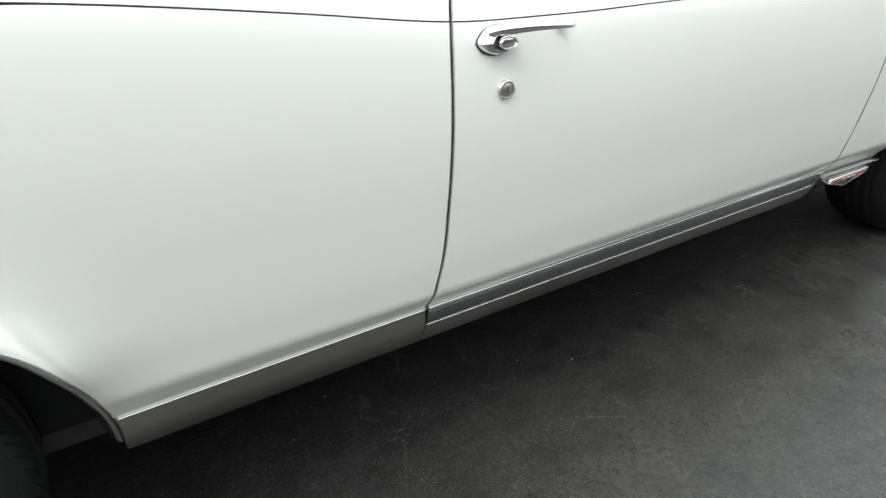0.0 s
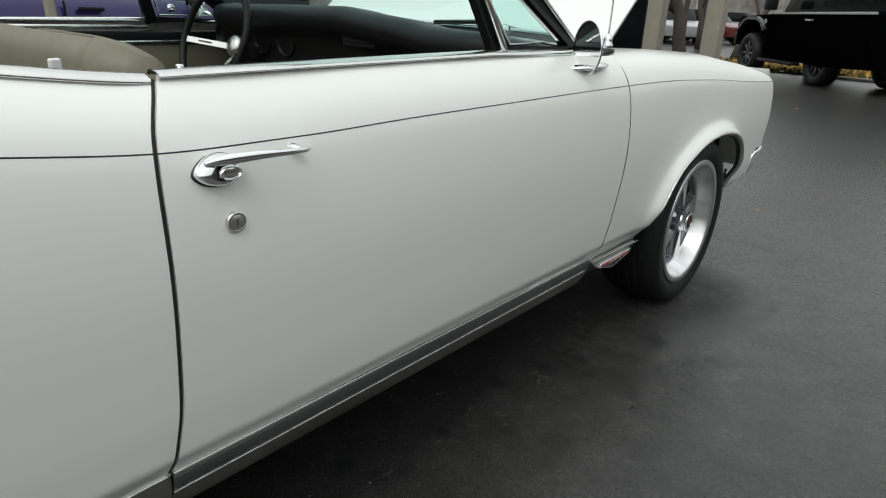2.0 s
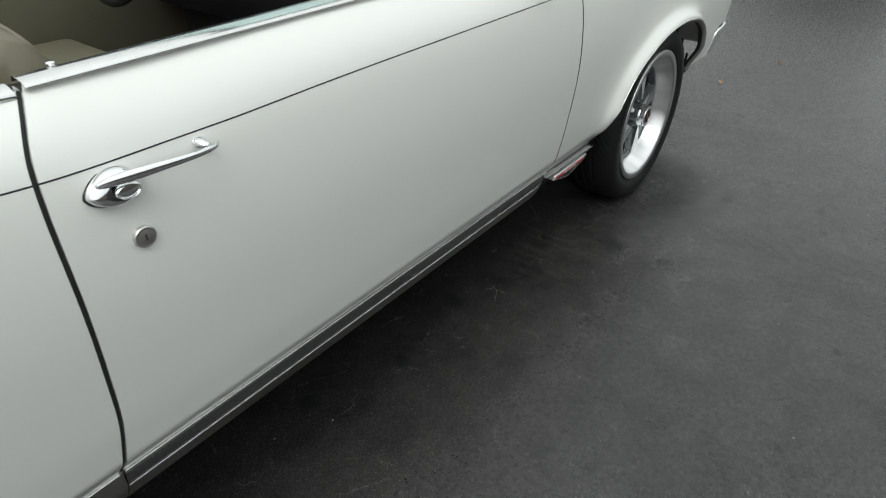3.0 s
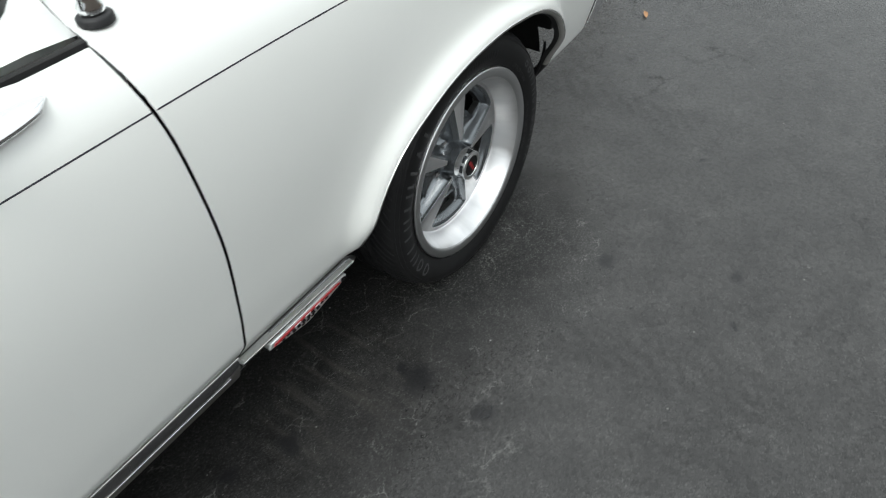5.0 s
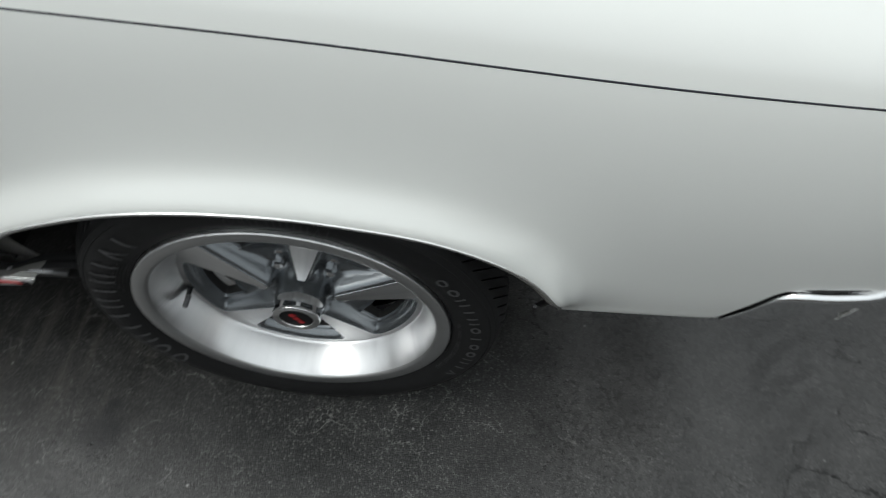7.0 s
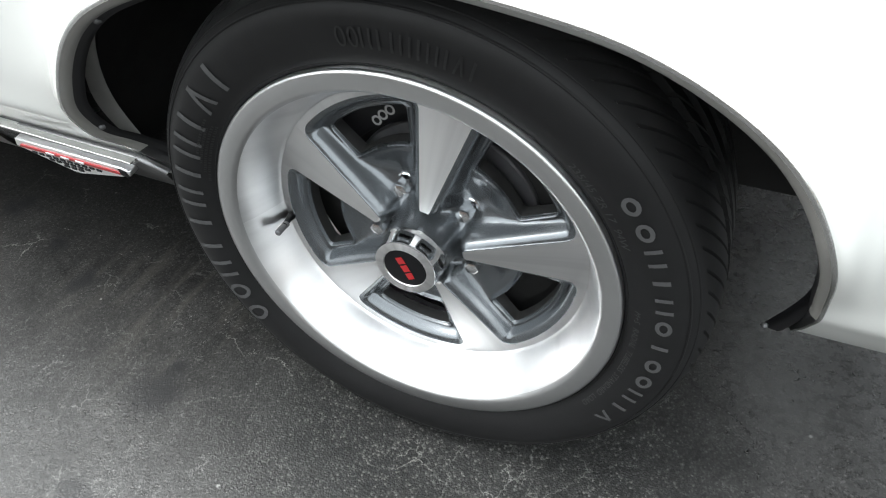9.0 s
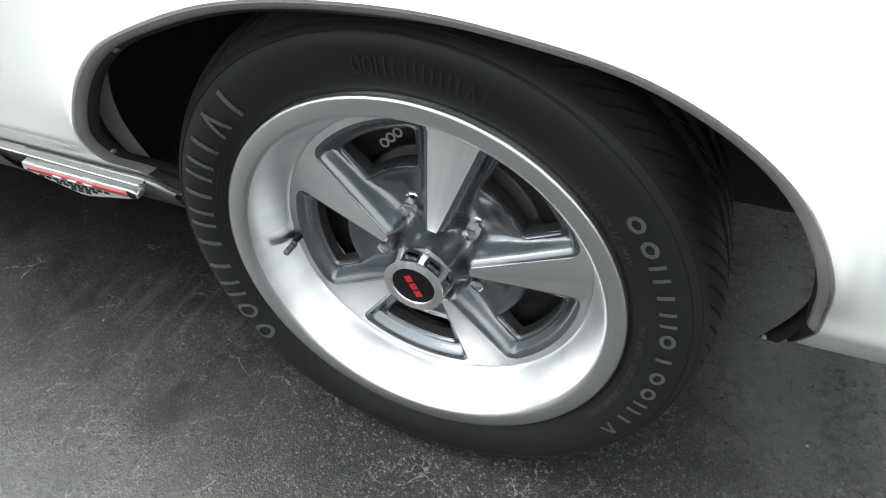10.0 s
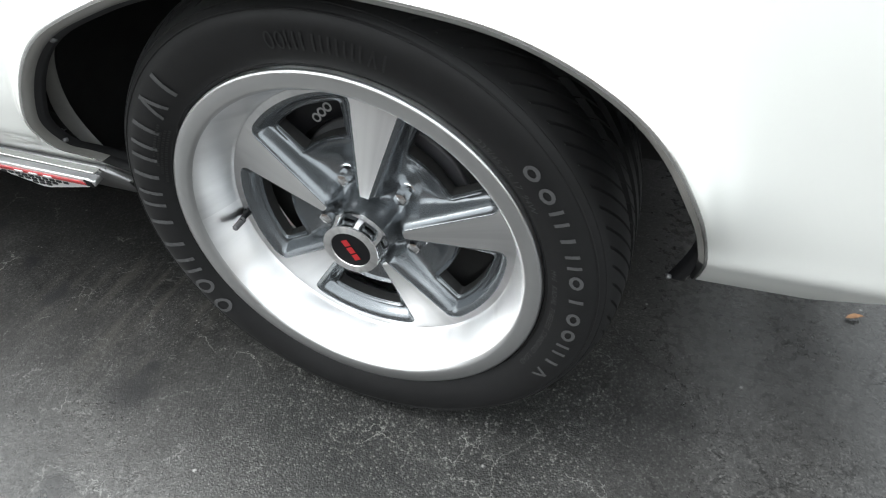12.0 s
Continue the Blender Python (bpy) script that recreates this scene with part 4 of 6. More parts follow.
def antenna():
    x, y, z = -0.646, 0.106, float(stripe_z(-0.62)) + 0.082
    v, f = lathe([(0.0215, -0.004), (0.0215, 0.004), (0.018, 0.007), (0.0, 0.007)], 28)
    a = mesh("antenna", [(p + x, -s + y, q + z) for p, q, s in v], f, M_black, parts["fender", False], "thin chrome aerial on a black rubber pad")
    v, f = lathe([(0.015, 0.009), (0.016, 0.016), (0.012, 0.022), (0.013, 0.030), (0.009, 0.040), (0.005, 0.046), (0.0, 0.047)], 24)
    mesh("antenna_base", [(p + x, -s + y, q + z) for p, q, s in v], f, M_chrome, a, "chrome aerial base")
    v, f = sweep([(x, y, z + 0.03), (x + 0.005, y, z + 0.4), (x + 0.01, y, z + 0.80)], ring(0.0028, 8), up=(0, 1, 0))
    mesh("antenna_mast", v, f, M_bright, a)


antenna()


# ---- front bumper, nose, hood, cowl ----
def bumper():
    # an end that rises in a sharp wedge, then runs level round the nose
    st = [(0.612, 0.022, 0.388, 0.393), (0.627, 0.017, 0.394, 0.425), (0.641, 0.012, 0.399, 0.460), (0.652, 0.008, 0.404, 0.486), (0.662, 0.005, 0.408, 0.495), (0.70, 0.003, 0.424, 0.499), (0.74, 0.005, 0.440, 0.502), (0.77, 0.009, 0.455, 0.505), (0.790, 0.020, 0.465, 0.507), (0.802, 0.050, 0.462, 0.508), (0.812, 0.12, 0.44, 0.508), (0.835, 0.35, 0.42, 0.508), (0.85, MID, 0.41, 0.508)]
    st = [tuple(q) for q in curve_through(st, 60)]
    st += [(x, 2 * MID - y, a, b) for x, y, a, b in st[-2::-1]]
    rows, k = [], len(st)
    for i, (x, y, lo, hi) in enumerate(st):
        a, b = st[max(i - 1, 0)], st[min(i + 1, k - 1)]
        t = Vector((b[0] - a[0], b[1] - a[1], 0)).normalized()
        out = Vector((t.y, -t.x, 0))
        h = hi - lo
        for d, s in ((-0.020, 0.97), (-0.016, 0.998), (-0.010, 1.006), (-0.004, 1.000), (0.000, 0.975), (0.0022, 0.93), (0.0020, 0.86), (-0.0005, 0.66), (-0.004, 0.38), (-0.007, 0.14), (-0.012, -0.03), (-0.036, -0.10)):
            rows.append((x + out.x * d, y + out.y * d, lo + s * h))
    v = rows
    b = mesh("front_bumper", v, grid_faces(k, 12), M_chrome, car, "chrome wraparound front bumper")
    # a black filler added over the bumper for the gap's shade
    gap = [(q[0] - 0.003, q[1] + 0.0115, q[3] + 0.006) for q in st[2:40]]
    v, f = sweep(gap, ring(0.0055, 8), up=(0, 0, 1))
    mesh("bumper_seal", v, f, M_under, b, "black filler in the gap over the bumper")


bumper()
part("grille_panel", box((0.03, 1.45, 0.36), (0.79, MID, 0.62), 0.004), M_satin, car, "black recessed grille")
part("valance", box((0.05, 1.56, 0.10), (0.68, MID, 0.38), 0.01), M_under, car, "dark lower valance")


def hood():
    """The hood stands open on its rear hinges."""
    n, w, length = 24, 0.72, 1.38
    top, under = [], []
    for i in range(n):
        u = i / (n - 1) * length
        for j in range(21):
            s = (j / 20 * 2 - 1)
            z = 0.03 * (1 - s * s) - 0.03 * (u / length) ** 2 - 0.01 * max(0, abs(s) - 0.94) / 0.06
            top.append((u, s * w, z))
            under.append((u, s * w * 0.985, z - 0.022))
    v = top + under
    f = grid_faces(n, 21, flip=True) + grid_faces(n, 21, base=len(top))
    edge = [i * 21 for i in range(n)], [i * 21 + 20 for i in range(n)], list(range(21)), list(range((n - 1) * 21, n * 21))
    for e in edge:
        f += [(a, b, b + len(top), a + len(top)) for a, b in zip(e, e[1:])]
    m = pose(-0.515, MID, 0.905, 0, -41, 0)
    mesh("hood", [m @ Vector(q) for q in v], f, M_paint, car, "white hood raised open", sharp=40)


hood()


def cowl():
    """The painted panel between the windscreen and the hood, and the pillar's foot beside the door."""
    v, f = [], []
    n = 30
    rows = [(-0.80, 0.945), (-0.74, 0.946), (-0.66, 0.942), (-0.60, 0.930), (-0.56, 0.915), (-0.55, 0.87)]
    for x, z in rows:
        for j in range(n):
            y = 0.087 + (2 * MID - 0.174) * j / (n - 1)
            s = abs(j / (n - 1) * 2 - 1)
            bow = 0.035 * (1 - s**2)
            seam = np.interp(MID - abs(y - MID), [0.08, 0.122, 0.215, 0.30], [-0.684, -0.679, -0.656, -0.40])
            v.append((min(x + bow * 1.5, seam + (0.002 if x > -0.58 else 0)), y, z + bow * 0.6 - (0.006 if j in (0, n - 1) else 0)))
    f = grid_faces(len(rows), n, flip=True)
    mesh("cowl_panel", v, f, M_paint, car, "white cowl panel below the windscreen")
    for s in (1, -1):
        side = lambda y: y if s > 0 else 2 * MID - y
        v2, f2 = sweep([(-0.682, side(0.078), 0.9285), (-0.677, side(0.122), 0.934), (-0.654, side(0.215), 0.9375)], ring(0.0028, 8), up=(0, 0, 1))
        mesh("cowl_seam", v2, f2, M_under, car, "dark seam beside the cowl")
        part("door_gap", box((0.13, 0.010, 0.012), (-0.745, side(0.0815), 0.9265), 0.002, 1), M_under, car, "dark gap over the door")
    part("engine_bay", box((1.15, 1.40, 0.05), (0.05, MID, 0.66), 0.01), M_under, car, "dark engine bay")
    part("fender_seam", box((1.2, 0.02, 0.03), (0.03, 0.212, 0.85), 0), M_under, car, "dark hood gap")


cowl()


def windscreen():
    base = curve_through([(-0.775, 0.135, 0.940), (-0.70, 0.22, 0.952), (-0.65, 0.45, 0.962), (-0.64, MID, 0.966), (-0.65, 2 * MID - 0.45, 0.962), (-0.70, 2 * MID - 0.22, 0.952), (-0.775, 2 * MID - 0.135, 0.940)], 41)
    top = base.copy()
    top[:, 0] = base[:, 0] * 0.55 + -1.40 + 0.43
    top[:, 1] = MID + (base[:, 1] - MID) * 0.86
    top[:, 2] = 1.345
    rows = [base * (1 - t) + top * t + np.array([[0.012 * math.sin(math.pi * t), 0, 0.02 * math.sin(math.pi * t)]]) for t in np.linspace(0, 1, 9)]
    glass_ob = mesh("windscreen", np.concatenate(rows), grid_faces(9, 41), M_glass, car, "green-tinted curved windscreen")
    glass_ob.visible_shadow = False
    loop = [tuple(q) for q in rows[0]] + [tuple(r[-1]) for r in rows[1:]] + [tuple(q) for q in rows[-1][-2::-1]] + [tuple(r[0]) for r in rows[-2:0:-1]]
    v, f = sweep(loop, [(-0.024, -0.016), (0.010, -0.018), (0.016, 0.0), (0.010, 0.016), (-0.024, 0.016)], closed=True, up=(-0.6, 0, 0.8))
    mesh("windscreen_frame", v, f, M_satin, glass_ob, "black windscreen frame", sharp=40)
    v, f = sweep([(x - 0.012, y - 0.014 if y < MID else y + 0.014, z + 0.014) for x, y, z in loop], ring(0.006, 8), closed=True, up=(-0.6, 0, 0.8))
    mesh("windscreen_trim", v, f, M_bright, glass_ob, "bright windscreen trim")
    for y0, y1, dx in ((0.40, 0.72, 0.0), (0.95, 1.30, 0.01)):
        v, f = sweep([(-0.655 + dx, y0, 0.975), (-0.668 + dx, (y0 + y1) / 2, 0.992), (-0.675 + dx, y1, 0.984)], ring(0.007, 8))
        mesh("wiper", v, f, M_satin, car, "black wiper arm and blade")


windscreen()


def vent_window(left):
    d = parts["door", left]
    sx = lambda y: 2 * MID - y if left else y
    a, b = Vector((-1.150, sx(0.108), 0.930)), Vector((-1.232, sx(0.194), 1.200))
    c, e = Vector((-0.800, sx(0.118), 0.935)), Vector((-1.175, sx(0.194), 1.200))
    # black post with a bright edge
    v, f = sweep([a, b], [(-0.012, -0.010), (0.012, -0.010), (0.012, 0.010), (-0.012, 0.010)], up=(0, 1, 0))
    post = mesh("vent_post", v, f, M_satin, d, "black vent window post", smooth=False)
    v, f = sweep([a + Vector((0.010, 0.022 if left else -0.022, 0)), b + Vector((0.010, 0.022 if left else -0.022, 0))], ring(0.0085, 8), up=(0, 1, 0))
    mesh("vent_trim", v, f, M_bright, post, "bright strip")
    v, f = sweep([a + Vector((0.02, 0, 0.012)), c + Vector((-0.02, 0, 0.012)), e, b], [(-0.014, -0.008), (0.014, -0.008), (0.014, 0.008), (-0.014, 0.008)], closed=True, up=(0, 1, 0))
    mesh("vent_frame", v, f, M_satin, post, "black vent window frame", smooth=False)
    inset = [a + Vector((0.045, 0, 0.028)), c + Vector((-0.085, 0, 0.028)), e + Vector((-0.022, 0, -0.02)), b + Vector((0.030, 0, -0.02))]
    v, f = sweep(inset, ring(0.004, 8), closed=True, up=(0, 1, 0))
    mesh("vent_trim", v, f, M_bright, post, "bright strip")
    g = mesh("vent_glass", inset, [(0, 1, 2, 3)], M_glass, post, "clear vent window glass", smooth=False)
    g.visible_shadow = False
    v, f = lathe([(0.0, -0.014), (0.013, -0.012), (0.016, -0.006), (0.014, 0.0), (0.006, 0.004)], 24)
    mesh("vent_knob", [(p - 1.075, sx(q + 0.150), r + 0.985) for p, q, r in v], f, M_chrome, post, "chrome vent crank knob")


for left in (False, True):
    vent_window(left)


# ---- cabin ----
def floor_pan():
    part("floor_pan", box((3.05, 1.56, 0.04), (-2.27, MID, 0.27), 0.0), M_under, car, "dark underbody")
    part("carpet", box((2.3, 1.5, 0.03), (-1.75, MID, 0.305), 0.0), M_carpet, car, "dark carpet")
    part("deck", box((1.25, 1.56, 0.05), (-3.25, MID, 0.93), 0.02), M_paint, car, "white rear deck")
    part("firewall", box((0.05, 1.5, 0.6), (-0.72, MID, 0.58), 0.0), M_under, car, "dark firewall")
    part("tail_panel", box((0.05, 1.7, 0.6), (-3.93, MID, 0.62), 0.01), M_paint, car, "white tail panel")
    for left in (False, True):
        s = lambda y: 2 * MID - y if left else y
        part("door_panel", box((1.20, 0.05, 0.045), (-1.32, s(0.165), 0.8845), 0.012), M_satin, parts["door", left], "black upper door trim")
        low = part("door_panel", box((1.20, 0.05, 0.54), (-1.32, s(0.165), 0.590), 0.012), M_vinyl, parts["door", left], "parchment lower door trim")
        v, f = sweep([(-1.9, s(0.195), 0.868), (-0.78, s(0.195), 0.868)], ring(0.006, 8))
        mesh("trim_strip", v, f, M_bright, low, "bright strip")
        for z, r, y in ((0.920, 0.006, 0.200), (0.938, 0.0025, 0.150)) if left else ():
            v, f = sweep([(-1.9, s(y), z), (-1.20, s(y), z)], ring(r, 8))
            mesh("trim_strip", v, f, M_bright, low, "bright strip")
        part("quarter_trim", box((0.95, 0.08, 0.62), (-2.42, s(0.165), 0.60), 0.02), M_satin, car, "black rear side trim")
        part("pillar_foot", box((0.20, 0.05, 0.22), (-0.73, s(0.152), 0.825), 0.01), M_paint, car, "white pillar foot")


floor_pan()


def seat(y0, y1):
    """A bucket seat in pleated vinyl: cushion and rounded back."""
    ymid, w = (y0 + y1) / 2, (y1 - y0)
    e = thing("bucket_seat", (-1.65, ymid, 0.32), "parchment vinyl bucket seat with pleated back", "car seat", "front seats")
    ny, ns = 40, 26
    prof = curve_through([(-1.70, 0.42), (-1.735, 0.55), (-1.775, 0.70), (-1.81, 0.83), (-1.835, 0.905), (-1.862, 0.945), (-1.895, 0.953), (-1.925, 0.935), (-1.935, 0.89), (-1.92, 0.75), (-1.87, 0.42)], ns)
    v = []
    for i in range(ns):
        for j in range(ny):
            s = j / (ny - 1) * 2 - 1
            x, z = prof[i]
            drop = max(0, abs(s) - 0.45) / 0.55
            k = 1 - 0.05 * drop**3
            zz = 0.42 + (z - 0.42) * k + 0.010
            pleat = 0.0045 * abs(math.sin(s * 0.8 * math.pi * 6)) if abs(s) < 0.72 else 0.010
            cx = -1.83 + (x + 1.83) * (1 - 0.45 * max(0, abs(s) - 0.82) / 0.18)
            v.append((cx + (pleat if i < 12 else -0.003), ymid + s * w / 2, zz + (pleat if i < 16 else 0)))
    mesh("seat_back", v, grid_faces(ns, ny) + [tuple(range(0, ns * ny, ny)), tuple(range(ns * ny - 1, 0, -ny))], M_vinyl, e)
    part("seat_cushion", box((0.52, w, 0.16), (-1.46, ymid, 0.50), 0.05, 4), M_vinyl, e)
    part("seat_base", box((0.42, w * 0.8, 0.14), (-1.46, ymid, 0.37), 0.01), M_satin, e)
    v, f = sweep(curve_through([(-1.812, y0 + 0.012, 0.74), (-1.815, y0 + 0.014, 0.850), (-1.838, y0 + 0.03, 0.925), (-1.850, y0 + 0.10, 0.950), (-1.852, ymid, 0.957), (-1.850, y1 - 0.10, 0.950), (-1.838, y1 - 0.03, 0.925), (-1.815, y1 - 0.014, 0.850), (-1.812, y1 - 0.012, 0.74)], 60), ring(0.004, 8))
    mesh("piping", v, f, M_vinyl, e, "parchment piping")


seat(0.215, 0.84)
seat(1.01, 1.635)


def rear_seat():
    e = thing("rear_bench", (-2.6, MID, 0.32), "parchment vinyl rear bench seat", "car seat")
    part("bench_back", box((0.18, 1.30, 0.56), (-2.72, MID, 0.735), 0.07, 4, (0, -14, 0)), M_vinyl, e)
    part("bench_cushion", box((0.50, 1.30, 0.18), (-2.42, MID, 0.48), 0.06, 4), M_vinyl, e)


rear_seat()


def dashboard():
    sec = curve_through([(-0.70, 0.955), (-0.82, 0.985), (-0.93, 0.998), (-0.985, 0.992), (-1.005, 0.968), (-0.995, 0.93), (-0.965, 0.905), (-0.945, 0.86), (-0.95, 0.76), (-0.93, 0.66)], 30)
    v, n = [], 61
    for x, z in sec:
        for j in range(n):
            y = 0.155 + (2 * MID - 0.31) * j / (n - 1)
            # the pad stands high over the middle and the instruments and sinks towards the passenger's door
            rise = np.interp(y, [0.155, 0.30, 0.43, 0.50, 0.575, 0.745, 0.84, 1.10, 1.60, 1.695], [-0.055, -0.026, -0.021, -0.018, -0.004, 0.010, 0.022, 0.020, 0.010, -0.03])
            end = max(0, abs(j / (n - 1) * 2 - 1) - 0.72) / 0.28
            v.append((x + 0.13 * end**2, y, z + rise * min(1, max(0, (z - 0.80) / 0.12))))
    f = grid_faces(30, n)
    row = [k // (n - 1) for k in range(len(f))]
    d = mesh("dashboard", v, f, [M_dash, M_satin], car, "black padded dashboard", index=[0 if k < 14 else 1 for k in row])
    for y in (1.16, 1.30, 1.44, 1.56):
        u, g = lathe([(0.050, 0.012), (0.050, -0.002), (0.047, -0.004), (0.044, -0.002), (0.042, 0.008), (0.0, 0.008)], 32)
        mesh("gauge", [(-0.952 + b, a + y, c + 0.895) for a, b, c in u], g, M_satin, d, "black round gauge")
    g = part("vent_trim", box((0.006, 0.15, 0.040), (-0.975, 0.755, 0.925), 0.003), M_satin, d, "black vent trim")
    for k in range(3):
        part("vent_line", box((0.004, 0.14, 0.0022), (-0.980, 0.755, 0.913 + 0.012 * k), 0.0006, 1), M_black, g, "thin dark slat")
    part("radio_knob", box((0.02, 0.02, 0.02), (-0.97, 0.86, 0.84), 0.006), M_chrome, d, "small chrome knob")


dashboard()


def steering_wheel():
    e = Matrix.Translation((-1.115, 1.345, 0.90)) @ Euler((0, radians(-70), 0)).to_matrix().to_4x4()
    pts = [e @ Vector((0.192 * math.cos(a), 0.192 * math.sin(a), 0)) for a in np.linspace(0, 2 * math.pi, 48, endpoint=False)]
    ax = e.to_3x3() @ Vector((0, 0, 1))
    v, f = sweep(pts, ring(0.013, 10), closed=True, up=ax)
    w = mesh("steering_wheel", v, f, M_satin, car, "black three-spoke steering wheel")
    for a in (94, -86, 184):
        q = Vector((math.cos(radians(a)), math.sin(radians(a)), 0))
        v, f = sweep([e @ (q * 0.03 + Vector((0, 0, -0.090))), e @ (q * 0.186)], [(-0.010, -0.002), (0.010, -0.002), (0.010, 0.002), (-0.010, 0.002)], up=ax)
        sp = mesh("spoke", v, f, M_steel, w, "brushed metal spoke", smooth=False)
        for k, m in ((0.0045, M_bright), (0.0028, M_black)):
            p0, p1 = Vector((0, 0, -0.052)) + q * 0.095, Vector((0, 0, -0.026)) + q * 0.140
            v, f = sweep([e @ p0, e @ p1], [(-k, -0.003), (k, -0.003), (k, 0.0034 - k * 0.2), (-k, 0.0034 - k * 0.2)], up=ax)
            mesh("spoke_slot", v, f, m, sp, "narrow slot in the spoke", smooth=False)
    v, f = lathe([(0.0, -0.066), (0.026, -0.068), (0.036, -0.076), (0.040, -0.095), (0.03, -0.11), (0.03, -0.24), (0.0, -0.24)], 28)
    mesh("hub", [e @ Vector((p, r, q)) for p, q, r in v], f, M_steel, w, "brushed metal steering hub")


steering_wheel()


def lock_button():
    d = parts["door", False]
    v, f = lathe([(0.0, 0.014), (0.006, 0.0135), (0.0075, 0.011), (0.006, 0.007), (0.0045, 0.004), (0.009, 0.002), (0.010, -0.004), (0.010, -0.012)], 20)
    mesh("lock_button", [(p * 0.8 - 1.872, q * 0.8 + 0.112, r * 0.8 + 0.931) for p, r, q in v], f, M_chrome, d, "chrome door lock button")


lock_button()
tag = part("seat_belt_tag", box((0.016, 0.008, 0.020), (-2.005, 0.178, 0.938), 0.002, 1, (0, 0, 20)), M_white, None, "")
tagged(tag, "small white tag on a belt buckle by the seat", "belt buckle")


def inside_mirror():
    v, f = sweep(curve_through([(-0.80, 1.88, 0.96), (-0.83, 1.93, 0.975), (-0.84, 1.95, 0.985)], 6), ring(0.008, 8))
    m = mesh("mirror_stalk", v, f, M_chrome, parts["door", True], "chrome door mirror")
    v, f = lathe([(0.0, -0.004), (0.055, -0.004), (0.060, 0.0), (0.045, 0.03), (0.0, 0.04)], 32)
    mesh("mirror_shell", [Vector((-0.85 + q, 1.955 + p, 0.99 + r)) for p, q, r in v], f, M_chrome, m)


inside_mirror()


# ---- wheels ----
SLANT = -60
SPOKES = [80 + 72 * k for k in range(5)]


def wheel_outlines():
    """One fifth of the wheel's face, its opening's middle along +x: the pocket's outline and the opening's."""
    half = math.radians(36)
    wide = lambda r: np.interp(r, [0.055, 0.175], [0.0052, 0.0288])
    edge = lambda r: np.interp(r, [0.06, 0.08, 0.117, 0.16], [0.0245, 0.0305, 0.0375, 0.0484])

    def swing(r, s):
        """A place at radius r, s to the side of the spoke at -36 degrees."""
        a = -half + math.asin(s / r)
        return r * math.cos(a), r * math.sin(a)

    R, c = 0.1815, 0.017
    hub = [(0.0385 * math.cos(a), 0.0385 * math.sin(a)) for a in np.linspace(0, -half, 13)[:-1]]
    neck = [swing(r, 0.0) for r in np.linspace(0.0385, 0.0535, 9)[:-1]]
    tip = [swing(0.0590 - 0.0055 * math.cos(q), 0.0059 * math.sin(q)) for q in np.linspace(0, 1.45, 7)[:-1]]
    side = [swing(r, float(wide(r))) for r in np.linspace(0.060, R - c, 40)]
    end = side[-1]
    a1 = -half + math.asin(float(wide(R)) / R) + c / R
    far = (R * math.cos(a1), R * math.sin(a1))
    knee = swing(R, float(wide(R)))
    bend = []
    for q in np.linspace(0, 1, 14)[1:]:
        bend.append(tuple((1 - q) ** 2 * end[k] + 2 * q * (1 - q) * knee[k] + q * q * far[k] for k in (0, 1)))
    arc = [(R * math.cos(a), R * math.sin(a)) for a in np.linspace(a1, 0, 22)[1:]]
    low = hub + neck + tip + side + bend + arc
    outline = low + [(x, -y) for x, y in low[-2:0:-1]]
    first = len(hub) + len(neck)
    # the opening, its corners rounded
    corners = [swing(0.119, float(edge(0.119))), swing(0.161, float(edge(0.161)))]
    sides = [np.array(swing(r, float(edge(r)))) for r in np.linspace(0.1225, 0.157, 14)]
    inner = [np.array((0.1185 * math.cos(a), 0.1185 * math.sin(a))) for a in np.linspace(0, math.atan2(*corners[0][::-1]) + 0.030, 12)]
    outer = [np.array((0.1615 * math.cos(a), 0.1615 * math.sin(a))) for a in np.linspace(math.atan2(*corners[1][::-1]) + 0.026, 0, 16)]

    def corner(p, m, q):
        m = np.array(m)
        return [(1 - t) ** 2 * p + 2 * t * (1 - t) * m + t * t * q for t in (0.25, 0.5, 0.75)]

    hole = inner + corner(inner[-1], corners[0], sides[0]) + sides + corner(sides[-1], corners[1], outer[0]) + outer
    hole = np.array(hole)
    return np.array(outline), len(low), first, hole


